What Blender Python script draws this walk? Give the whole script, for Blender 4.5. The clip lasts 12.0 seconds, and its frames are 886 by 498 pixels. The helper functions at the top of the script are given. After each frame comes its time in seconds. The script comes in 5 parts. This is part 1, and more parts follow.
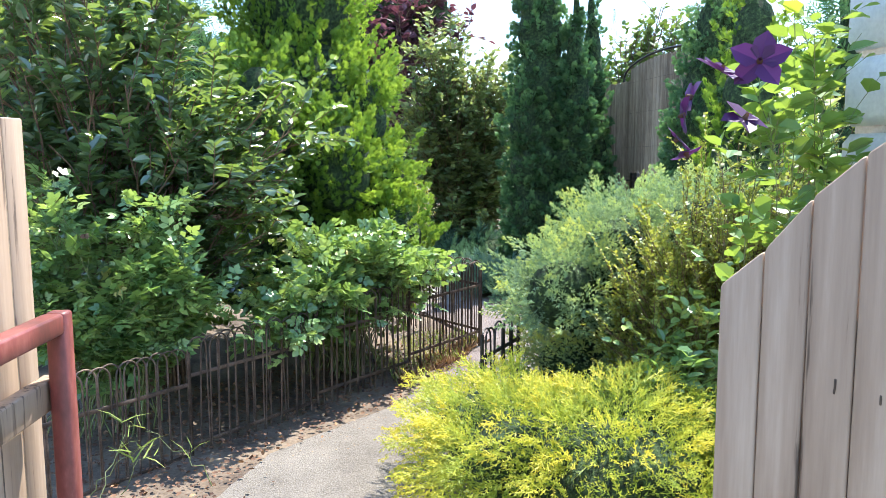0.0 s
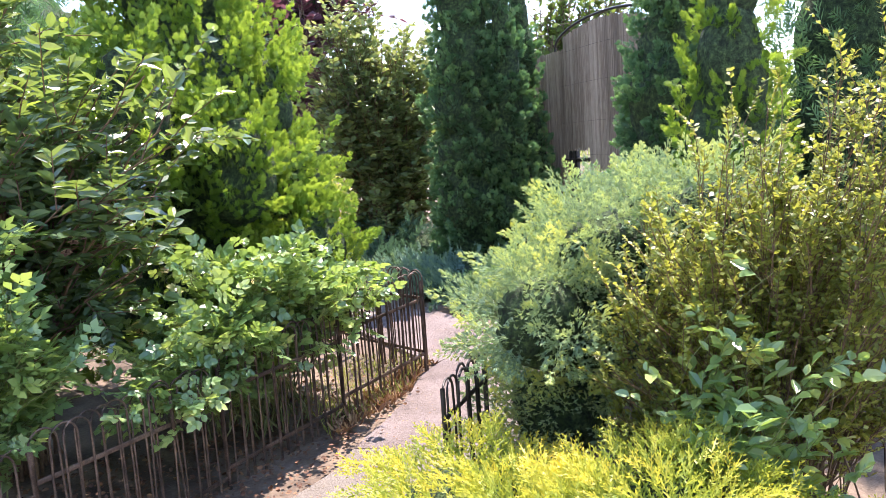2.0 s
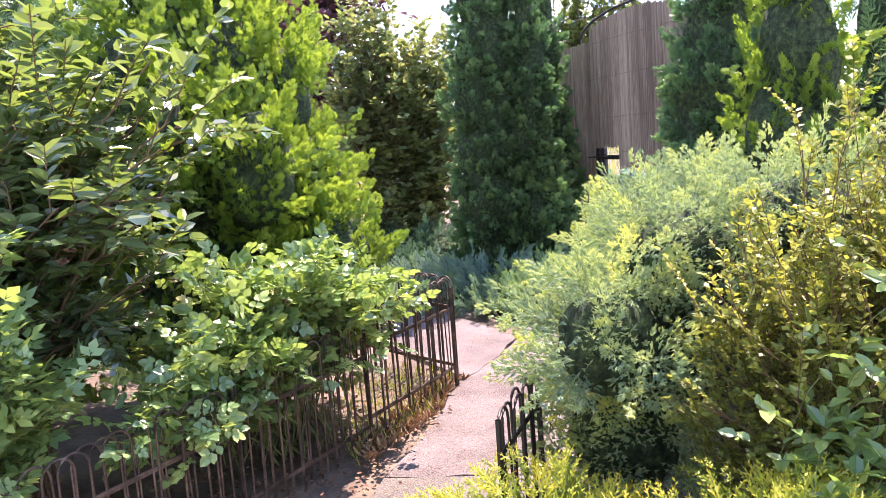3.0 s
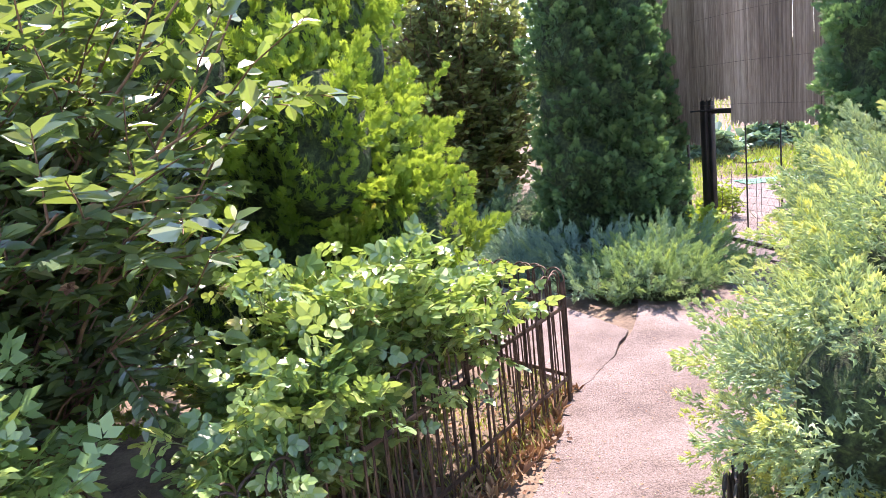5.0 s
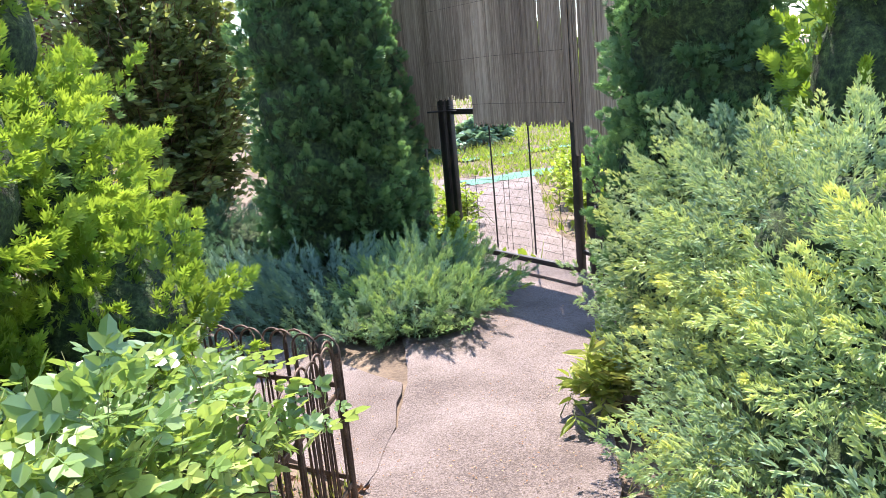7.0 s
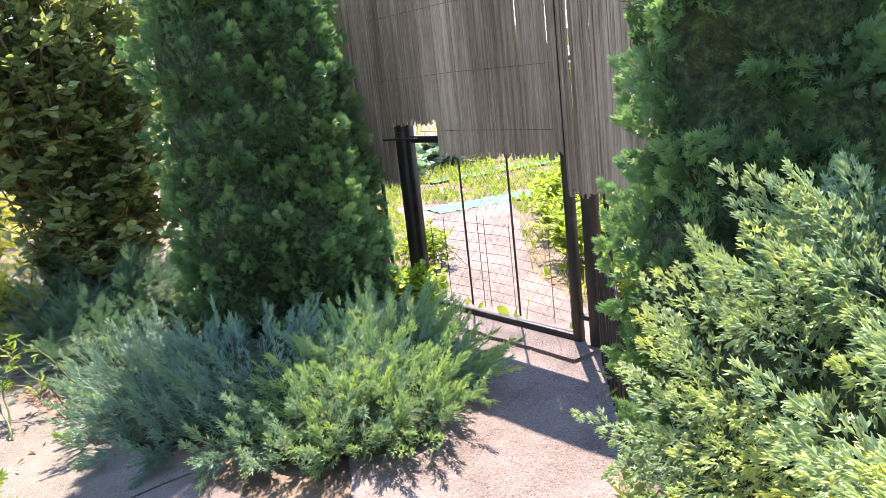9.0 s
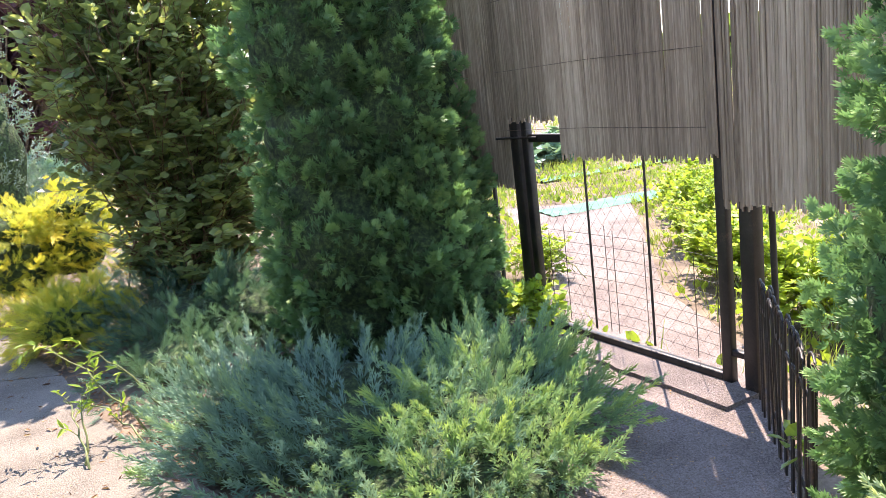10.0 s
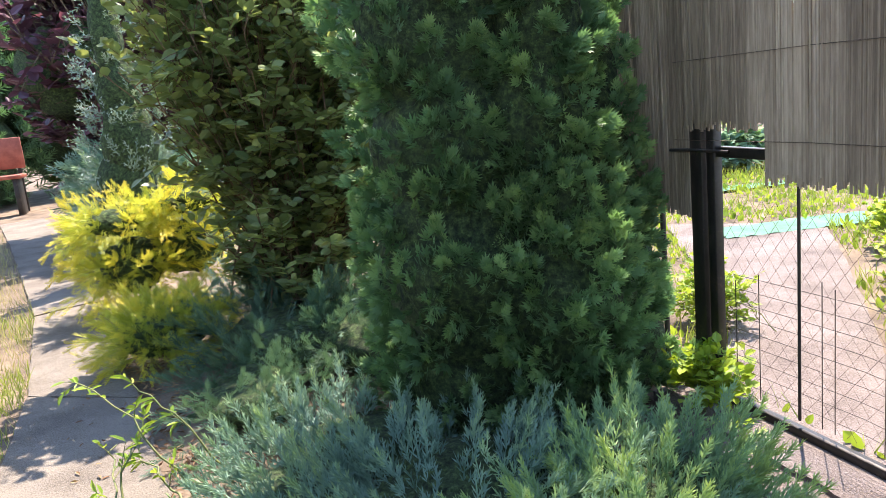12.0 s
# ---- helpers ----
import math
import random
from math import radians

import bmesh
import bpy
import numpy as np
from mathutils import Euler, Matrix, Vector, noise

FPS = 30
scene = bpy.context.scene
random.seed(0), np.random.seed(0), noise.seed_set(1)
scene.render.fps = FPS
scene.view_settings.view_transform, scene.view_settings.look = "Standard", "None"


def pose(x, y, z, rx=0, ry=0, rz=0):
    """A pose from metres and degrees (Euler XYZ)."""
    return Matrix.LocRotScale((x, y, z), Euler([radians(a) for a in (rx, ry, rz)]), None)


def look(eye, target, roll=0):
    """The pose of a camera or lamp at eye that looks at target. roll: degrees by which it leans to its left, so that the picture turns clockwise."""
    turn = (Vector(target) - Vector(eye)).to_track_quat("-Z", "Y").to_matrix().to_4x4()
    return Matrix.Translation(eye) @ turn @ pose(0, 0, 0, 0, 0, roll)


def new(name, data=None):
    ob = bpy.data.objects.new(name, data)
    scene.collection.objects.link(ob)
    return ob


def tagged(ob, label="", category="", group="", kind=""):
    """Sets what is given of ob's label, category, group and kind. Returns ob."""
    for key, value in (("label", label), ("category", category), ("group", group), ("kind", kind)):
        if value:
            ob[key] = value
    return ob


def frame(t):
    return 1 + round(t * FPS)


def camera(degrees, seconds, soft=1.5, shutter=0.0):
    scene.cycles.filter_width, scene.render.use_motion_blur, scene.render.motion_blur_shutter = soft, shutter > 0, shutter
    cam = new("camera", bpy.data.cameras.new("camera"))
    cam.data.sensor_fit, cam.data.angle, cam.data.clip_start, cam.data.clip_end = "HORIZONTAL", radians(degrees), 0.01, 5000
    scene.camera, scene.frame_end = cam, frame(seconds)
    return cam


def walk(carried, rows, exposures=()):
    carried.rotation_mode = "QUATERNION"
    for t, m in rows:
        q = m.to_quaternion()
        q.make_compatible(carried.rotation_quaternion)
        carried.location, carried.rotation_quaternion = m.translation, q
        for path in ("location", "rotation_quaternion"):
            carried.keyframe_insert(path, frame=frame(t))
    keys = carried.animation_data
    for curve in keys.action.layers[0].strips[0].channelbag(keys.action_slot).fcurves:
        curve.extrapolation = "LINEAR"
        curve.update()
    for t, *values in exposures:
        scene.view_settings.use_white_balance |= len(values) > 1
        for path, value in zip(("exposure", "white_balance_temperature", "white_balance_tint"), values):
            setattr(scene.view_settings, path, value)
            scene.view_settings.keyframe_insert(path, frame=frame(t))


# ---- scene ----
cam = camera(60.2, 12.0, 0.6)
PATH = [
    (0, (0.028, 0.025, 1.615), (0.471, 1.961, 1.379), -0.2),
    (0.5, (0.055, 0.298, 1.533), (0.56, 2.22, 1.313), -0.7),
    (1, (0.043, 0.571, 1.556), (0.679, 2.45, 1.296), -1.9),
    (1.5, (0.129, 0.864, 1.572), (0.777, 2.735, 1.292), -3.4),
    (2, (0.232, 1.121, 1.647), (0.865, 2.997, 1.366), -3.9),
    (2.5, (0.24, 1.304, 1.625), (0.863, 3.184, 1.341), -4.0),
    (3, (0.216, 1.589, 1.622), (0.833, 3.471, 1.344), -4.2),
    (3.5, (0.194, 1.806, 1.601), (0.567, 3.753, 1.332), -6.1),
    (3.7, (0.222, 1.914, 1.615), (0.575, 3.864, 1.345), -6.3),
    (5.3, (0.268, 2.774, 1.667), (0.826, 4.654, 1.276), -5.7),
    (5.5, (0.311, 2.908, 1.656), (0.942, 4.765, 1.269), -5.5),
    (6, (0.383, 3.246, 1.657), (1.181, 5.032, 1.243), -4.9),
    (6.5, (0.428, 3.564, 1.696), (1.515, 5.182, 1.249), -4.5),
    (7, (0.528, 3.787, 1.689), (1.668, 5.365, 1.233), -5.4),
    (7.5, (0.77, 4.039, 1.716), (1.921, 5.615, 1.278), -6.1),
    (7.7, (0.841, 4.131, 1.711), (2.027, 5.68, 1.273), -6.1),
    (9.3, (1.502, 4.931, 1.75), (2.703, 6.468, 1.309), -6.4),
    (9.5, (1.562, 5.031, 1.74), (2.702, 6.615, 1.302), -6.8),
    (10, (1.731, 5.371, 1.733), (2.712, 7.061, 1.309), -7.1),
    (10.5, (1.872, 5.59, 1.727), (2.7, 7.358, 1.296), -6.6),
    (11, (2.089, 5.818, 1.712), (2.787, 7.645, 1.294), -6.4),
    (11.5, (2.222, 6.005, 1.697), (2.861, 7.855, 1.282), -6.2),
    (12, (2.335, 6.351, 1.727), (2.968, 8.205, 1.323), -5.8),
]
walk(cam, [(t, look(eye, target, roll)) for t, eye, target, roll in PATH], [(0.0, 2.12, 6250, 9), (1.5, 2.2, 6500, 17), (3.0, 2.43, 6950, 36), (5.5, 2.36, 6900, 28), (7.0, 2.25, 6700, 18), (9.5, 2.55, 7200, 22), (12.0, 2.35, 7200, 18)])

# ---- world and sun ----
SUN_AZ = math.atan2(0.54, 0.61)
SUN_EL = radians(62)
world = bpy.data.worlds.new("world")
scene.world = world
world.use_nodes = True
wn = world.node_tree
sky = wn.nodes.new("ShaderNodeTexSky")
sky.sky_type = "NISHITA"
sky.sun_disc = False
sky.sun_elevation, sky.sun_rotation = SUN_EL, SUN_AZ
sky.air_density, sky.dust_density, sky.ozone_density = 1.0, 0.1, 2.0
bg = wn.nodes["Background"]
bg.inputs["Strength"].default_value = 0.13
wn.links.new(sky.outputs["Color"], bg.inputs["Color"])
sun = new("sun", bpy.data.lights.new("sun", "SUN"))
sun.data.energy, sun.data.angle, sun.data.color = 3.1, radians(0.53), (1.0, 0.95, 0.86)
sun.matrix_world = look((0, 0, 0), (-math.sin(SUN_AZ) * math.cos(SUN_EL), -math.cos(SUN_AZ) * math.cos(SUN_EL), -math.sin(SUN_EL)))


# ---- materials ----
def material(name):
    m = bpy.data.materials.new(name)
    m.use_nodes = True
    return m, m.node_tree.nodes, m.node_tree.links, m.node_tree.nodes["Principled BSDF"]


def ramp_of(nodes, stops):
    r = nodes.new("ShaderNodeValToRGB")
    while len(r.color_ramp.elements) < len(stops):
        r.color_ramp.elements.new(0.5)
    for e, (at, col) in zip(r.color_ramp.elements, stops):
        e.position, e.color = at, (*col, 1)
    return r


def leaf_material(name, stops, rough=0.5, through_light=0.3, through_tint=(0.35, 0.5, 0.05), spec=0.4):
    """Leaf colour runs over the tint of each spray; part of the light passes through."""
    m, nodes, links, b = material(name)
    at = nodes.new("ShaderNodeAttribute")
    at.attribute_name = "tint"
    noise_tex = nodes.new("ShaderNodeTexNoise")
    geo = nodes.new("ShaderNodeNewGeometry")
    links.new(geo.outputs["Position"], noise_tex.inputs["Vector"])
    noise_tex.inputs["Scale"].default_value = 2.3
    mix = nodes.new("ShaderNodeMath")
    mix.operation = "MULTIPLY_ADD"
    links.new(noise_tex.outputs["Fac"], mix.inputs[0])
    mix.inputs[1].default_value = 0.5
    links.new(at.outputs["Fac"], mix.inputs[2])
    sub = nodes.new("ShaderNodeMath")
    sub.operation = "SUBTRACT"
    links.new(mix.outputs[0], sub.inputs[0])
    sub.inputs[1].default_value = 0.25
    r = ramp_of(nodes, stops)
    links.new(sub.outputs[0], r.inputs["Fac"])
    links.new(r.outputs["Color"], b.inputs["Base Color"])
    b.inputs["Roughness"].default_value = rough
    b.inputs["Specular IOR Level"].default_value = spec
    tr = nodes.new("ShaderNodeBsdfTranslucent")
    tm = nodes.new("ShaderNodeMixRGB")
    tm.blend_type = "MIX"
    tm.inputs["Fac"].default_value = 0.5
    links.new(r.outputs["Color"], tm.inputs["Color1"])
    tm.inputs["Color2"].default_value = (*through_tint, 1)
    links.new(tm.outputs["Color"], tr.inputs["Color"])
    sh = nodes.new("ShaderNodeMixShader")
    sh.inputs["Fac"].default_value = through_light
    links.new(b.outputs["BSDF"], sh.inputs[1])
    links.new(tr.outputs["BSDF"], sh.inputs[2])
    links.new(sh.outputs["Shader"], nodes["Material Output"].inputs["Surface"])
    return m


def surface_material(name, stops, scale=6.0, rough=0.85, bump=0.3, fine=60.0, metal=0.0, stretch=(1, 1, 1), bump_dist=0.006, vary=0.0, local=False, grain=0.45):
    """Two scales of noise drive the colour, the roughness and the relief."""
    m, nodes, links, b = material(name)
    src = nodes.new("ShaderNodeTexCoord")
    geo = nodes.new("ShaderNodeNewGeometry")
    mp = nodes.new("ShaderNodeMapping")
    mp.inputs["Scale"].default_value = stretch
    links.new(src.outputs["Object"] if local else geo.outputs["Position"], mp.inputs["Vector"])
    n1, n2 = nodes.new("ShaderNodeTexNoise"), nodes.new("ShaderNodeTexNoise")
    for n, s in ((n1, scale), (n2, fine)):
        links.new(mp.outputs["Vector"], n.inputs["Vector"])
        n.inputs["Scale"].default_value = s
        n.inputs["Detail"].default_value = 6
        n.inputs["Roughness"].default_value = 0.62
    info = nodes.new("ShaderNodeObjectInfo")
    a = nodes.new("ShaderNodeMath")
    a.operation = "MULTIPLY_ADD"
    links.new(n2.outputs["Fac"], a.inputs[0])
    a.inputs[1].default_value = grain
    links.new(n1.outputs["Fac"], a.inputs[2])
    c = nodes.new("ShaderNodeMath")
    c.operation = "MULTIPLY_ADD"
    links.new(info.outputs["Random"], c.inputs[0])
    c.inputs[1].default_value = vary
    links.new(a.outputs[0], c.inputs[2])
    d = nodes.new("ShaderNodeMath")
    d.operation = "SUBTRACT"
    links.new(c.outputs[0], d.inputs[0])
    d.inputs[1].default_value = grain / 2 + vary / 2
    e = nodes.new("ShaderNodeMath")
    e.operation = "MULTIPLY_ADD"
    links.new(d.outputs[0], e.inputs[0])
    e.inputs[1].default_value, e.inputs[2].default_value = 1.9, -0.45
    r = ramp_of(nodes, stops)
    links.new(e.outputs[0], r.inputs["Fac"])
    links.new(r.outputs["Color"], b.inputs["Base Color"])
    b.inputs["Roughness"].default_value = rough
    b.inputs["Metallic"].default_value = metal
    bp = nodes.new("ShaderNodeBump")
    bp.inputs["Strength"].default_value = bump
    bp.inputs["Distance"].default_value = bump_dist
    links.new(a.outputs[0], bp.inputs["Height"])
    links.new(bp.outputs["Normal"], b.inputs["Normal"])
    return m


M_THUJA_DARK = leaf_material("thuja_dark", [(0.08, (0.054, 0.116, 0.056)), (0.45, (0.127, 0.242, 0.106)), (0.9, (0.303, 0.456, 0.168))], 0.5, 0.3, (0.193, 0.425, 0.103))
M_THUJA_GOLD = leaf_material("thuja_gold", [(0.1, (0.08, 0.165, 0.03)), (0.5, (0.175, 0.31, 0.04)), (0.95, (0.4, 0.5, 0.07))], 0.5, 0.4, (0.4, 0.55, 0.04))
M_JUN_BLUE = leaf_material("juniper_blue", [(0.1, (0.09, 0.17, 0.14)), (0.5, (0.2, 0.33, 0.25)), (0.95, (0.38, 0.5, 0.18))], 0.55, 0.25, (0.3, 0.48, 0.2))
M_JUN_LIME = leaf_material("juniper_lime", [(0.08, (0.10, 0.2, 0.13)), (0.45, (0.24, 0.39, 0.19)), (0.75, (0.42, 0.54, 0.17)), (0.97, (0.62, 0.68, 0.16))], 0.55, 0.28, (0.4, 0.55, 0.12))
M_JUN_OLD = leaf_material("juniper_old_gold", [(0.08, (0.147, 0.250, 0.175)), (0.42, (0.303, 0.441, 0.251)), (0.72, (0.506, 0.596, 0.237)), (0.95, (0.765, 0.751, 0.200))], 0.55, 0.32, (0.56, 0.616, 0.112))
M_JUN_YELLOW = leaf_material("juniper_yellow", [(0.05, (0.146, 0.233, 0.035)), (0.4, (0.333, 0.407, 0.056)), (0.75, (0.624, 0.563, 0.070)), (0.97, (0.853, 0.660, 0.070))], 0.5, 0.4, (0.6, 0.6, 0.08))
# Greens darkened by a quarter to stand in for the tall shrub's shade.
M_JUN_SHADE = leaf_material("juniper_creeping_shaded", [(0.1, (0.0375, 0.09, 0.06)), (0.55, (0.0825, 0.165, 0.105)), (0.95, (0.15, 0.255, 0.135))], 0.55, 0.25, (0.135, 0.255, 0.09))
M_SHRUB = leaf_material("shrub_leaf", [(0.1, (0.05, 0.095, 0.055)), (0.55, (0.105, 0.175, 0.09)), (0.8, (0.22, 0.34, 0.09)), (0.97, (0.45, 0.62, 0.1))], 0.27, 0.26, (0.63, 0.85, 0.084), 1.0)
M_ROSE = leaf_material("rose_leaf", [(0.1, (0.1, 0.2, 0.075)), (0.45, (0.19, 0.31, 0.1)), (0.78, (0.45, 0.54, 0.16)), (0.98, (0.6, 0.4, 0.17))], 0.33, 0.32, (0.562, 0.75, 0.0875), 0.7)
M_TWIGGY = leaf_material("small_yellow_leaf", [(0.1, (0.11, 0.16, 0.04)), (0.5, (0.28, 0.33, 0.075)), (0.95, (0.56, 0.5, 0.11))], 0.45, 0.4, (0.6, 0.58, 0.06))
M_CLEMATIS = leaf_material("clematis_leaf", [(0.1, (0.07, 0.15, 0.045)), (0.55, (0.14, 0.26, 0.07)), (0.97, (0.5, 0.56, 0.07))], 0.36, 0.38, (0.6, 0.75, 0.06))
M_LILAC = leaf_material("backdrop_shrub_leaf", [(0.1, (0.07, 0.12, 0.055)), (0.5, (0.16, 0.22, 0.095)), (0.85, (0.44, 0.48, 0.15)), (0.99, (0.55, 0.3, 0.15))], 0.38, 0.3, (0.699, 0.776, 0.155))
M_PURPLE = leaf_material("purple_leaf", [(0.1, (0.05, 0.025, 0.036)), (0.5, (0.12, 0.055, 0.08)), (0.95, (0.24, 0.13, 0.16))], 0.4, 0.3, (0.3, 0.08, 0.1))
M_SPRUCE = leaf_material("spruce_needle", [(0.1, (0.14, 0.21, 0.19)), (0.9, (0.34, 0.44, 0.39))], 0.6, 0.15)
M_FAR_LEAF = leaf_material("far_leaf", [(0.1, (0.06, 0.11, 0.03)), (0.6, (0.13, 0.2, 0.06)), (0.95, (0.24, 0.3, 0.09))], 0.55, 0.3)
M_GRASS = leaf_material("grass_blade", [(0.1, (0.14, 0.21, 0.04)), (0.5, (0.3, 0.36, 0.08)), (0.95, (0.52, 0.46, 0.18))], 0.6, 0.35, (0.45, 0.55, 0.06))
M_DRY_GRASS = leaf_material("dry_grass_blade", [(0.05, (0.2, 0.25, 0.06)), (0.45, (0.45, 0.39, 0.17)), (0.95, (0.64, 0.54, 0.29))], 0.7, 0.3, (0.5, 0.45, 0.15))
M_WEED = leaf_material("weed_leaf", [(0.1, (0.123, 0.229, 0.0352)), (0.5, (0.264, 0.387, 0.044)), (0.95, (0.484, 0.528, 0.0616))], 0.5, 0.4, (0.484, 0.616, 0.044))
M_LITTER = leaf_material("dry_leaf", [(0.1, (0.09, 0.045, 0.028)), (0.5, (0.24, 0.125, 0.07)), (0.95, (0.46, 0.31, 0.16))], 0.8, 0.1, (0.4, 0.2, 0.06))
M_PETAL = leaf_material("purple_petal", [(0.1, (0.035, 0.008, 0.05)), (0.6, (0.075, 0.016, 0.095)), (0.97, (0.30, 0.22, 0.42))], 0.5, 0.2, (0.15, 0.02, 0.2))
M_BARK = surface_material("bark", [(0.2, (0.06, 0.04, 0.028)), (0.8, (0.2, 0.15, 0.1))], 14, 0.9, 0.6, 80)
for m in (M_SHRUB, M_ROSE):
    m.node_tree.nodes["Principled BSDF"].inputs["IOR"].default_value = 1.62
M_TWIG = surface_material("twig", [(0.2, (0.09, 0.05, 0.03)), (0.8, (0.24, 0.15, 0.08))], 14, 0.85, 0.3, 80)
M_GREEN_STEM = surface_material("green_stem", [(0.2, (0.09, 0.13, 0.04)), (0.8, (0.24, 0.25, 0.09))], 14, 0.6, 0.2, 80)
# Filler inside crowns: dark green stands in for the shade between sprays.
M_CORE = surface_material("dark_filler", [(0.2, (0.012, 0.021, 0.008)), (0.55, (0.045, 0.08, 0.026)), (0.85, (0.11, 0.17, 0.055))], 30, 0.95, 1.0, 110, bump_dist=0.04)
M_SOIL = surface_material("soil", [(0.2, (0.08, 0.056, 0.04)), (0.5, (0.15, 0.11, 0.078)), (0.85, (0.24, 0.18, 0.125))], 2.2, 0.95, 0.7, 45, bump_dist=0.02)
M_CONCRETE = surface_material("path_concrete", [(0.05, (0.096, 0.074, 0.067)), (0.35, (0.158, 0.124, 0.111)), (0.6, (0.206, 0.165, 0.151)), (0.95, (0.263, 0.220, 0.207))], 1.9, 0.92, 1.0, 110, bump_dist=0.01, grain=1.35)
M_CONCRETE_GREY = surface_material("old_concrete", [(0.05, (0.106, 0.087, 0.072)), (0.4, (0.175, 0.149, 0.123)), (0.9, (0.254, 0.222, 0.186))], 1.9, 0.92, 1.0, 110, bump_dist=0.01, grain=1.35)
M_FENCE = surface_material("rusty_wire", [(0.2, (0.044, 0.030, 0.023)), (0.55, (0.106, 0.069, 0.050)), (0.9, (0.237, 0.161, 0.116))], 9, 0.62, 0.3, 120, metal=0.35, bump_dist=0.001)
M_BLACK = surface_material("black_paint", [(0.2, (0.016, 0.013, 0.012)), (0.7, (0.035, 0.028, 0.025)), (0.95, (0.11, 0.07, 0.05))], 7, 0.5, 0.2, 90, metal=0.1, bump_dist=0.001)
M_REED = surface_material("reed", [(0.1, (0.15, 0.105, 0.07)), (0.5, (0.29, 0.213, 0.148)), (0.9, (0.5, 0.39, 0.285))], 3, 0.75, 0.3, 60, stretch=(1, 1, 0.12), vary=0.18, bump_dist=0.001)
M_BOARD = surface_material("board_paint", [(0.1, (0.104, 0.065, 0.040)), (0.2, (0.302, 0.205, 0.136)), (0.55, (0.374, 0.260, 0.176)), (0.9, (0.458, 0.335, 0.238))], 16, 0.7, 0.5, 70, stretch=(1, 1, 0.06), vary=0.25, bump_dist=0.003)
M_RED = surface_material("red_paint", [(0.1, (0.11, 0.03, 0.024)), (0.5, (0.21, 0.052, 0.042)), (0.92, (0.33, 0.12, 0.10))], 5, 0.48, 0.3, 60, stretch=(1, 1, 0.4), bump_dist=0.002)
M_WHITE = surface_material("white_paint", [(0.15, (0.42, 0.42, 0.42)), (0.6, (0.56, 0.56, 0.56)), (0.95, (0.66, 0.66, 0.65))], 4, 0.7, 0.3, 70, bump_dist=0.003, vary=0.1)
M_MORTAR = surface_material("mortar", [(0.2, (0.25, 0.24, 0.22)), (0.8, (0.42, 0.4, 0.37))], 8, 0.95, 0.4, 80)
M_FABRIC = surface_material("green_fabric", [(0.2, (0.015, 0.12, 0.06)), (0.55, (0.03, 0.2, 0.105)), (0.8, (0.07, 0.25, 0.14))], 3, 0.7, 0.3, 40, bump_dist=0.01)
M_STEEL = surface_material("pylon_steel", [(0.2, (0.18, 0.24, 0.28)), (0.8, (0.28, 0.35, 0.4))], 3, 0.6, 0.0, 10)
M_BENCH = surface_material("bench_paint", [(0.2, (0.28, 0.07, 0.045)), (0.8, (0.46, 0.13, 0.08))], 5, 0.55, 0.2, 60)


# ---- mesh helpers ----
def quads_mesh(name, V, Q, tint=None, smooth=False):
    me = bpy.data.meshes.new(name)
    V, Q = np.asarray(V, np.float32).reshape(-1, 3), np.asarray(Q, np.int32).reshape(-1, 4)
    me.vertices.add(len(V))
    me.vertices.foreach_set("co", V.ravel())
    me.loops.add(Q.size)
    me.loops.foreach_set("vertex_index", Q.ravel())
    me.polygons.add(len(Q))
    me.polygons.foreach_set("loop_start", np.arange(0, Q.size, 4, dtype=np.int32))
    if tint is not None:
        me.attributes.new("tint", "FLOAT", "POINT").data.foreach_set("value", np.asarray(tint, np.float32).ravel())
    me.update(calc_edges=True)
    if smooth:
        me.polygons.foreach_set("use_smooth", np.ones(len(Q), bool))
    return me


def thing(name, label, category, at=(0, 0, 0), group="", kind=""):
    e = new(name)
    e.location = at
    e.empty_display_size = 0.1
    return tagged(e, label, category, group, kind)


def part(name, me, mat, parent, label="", kind=""):
    """Links a mesh, given in world metres, as one part under its parent."""
    if mat is not None and not me.materials:
        me.materials.append(mat)
    ob = new(name, me)
    ob.parent = parent
    base, node = Vector((0, 0, 0)), parent
    while node is not None:
        base += node.location
        node = node.parent
    ob.location = -base
    return tagged(ob, label, kind=kind)


def unit(a):
    return a / np.maximum(np.linalg.norm(a, axis=-1, keepdims=True), 1e-9)


def diamond(base, tip, width, lift=0.0, normal=(0, 0, 1)):
    base, tip, normal = np.array(base, float), np.array(tip, float), np.array(normal, float)
    side = unit(np.cross(normal, tip - base)) * width
    mid = base + (tip - base) * 0.45 + np.array((0, 0, lift))
    return [base, mid - side, tip, mid + side]


def template(quads):
    V = np.array([v for q in quads for v in q], float)
    return V, np.arange(len(V)).reshape(-1, 4)


def spray_flat():
    """A flat fan of scale leaves, as on a thuja."""
    q = [diamond((0, 0, 0), (1, 0, -0.08), 0.035)]
    for i, (x, a, l) in enumerate(((0.05, 54, 0.5), (0.1, -50, 0.5), (0.25, 46, 0.5), (0.3, -44, 0.46), (0.45, 40, 0.42), (0.5, -38, 0.4), (0.66, 33, 0.32), (0.7, -31, 0.3))):
        c, s = math.cos(radians(a)), math.sin(radians(a))
        q.append(diamond((x, 0, 0), (x + l * c, l * s, -0.08 + 0.07 * (i % 3)), 0.044))
    return template(q)


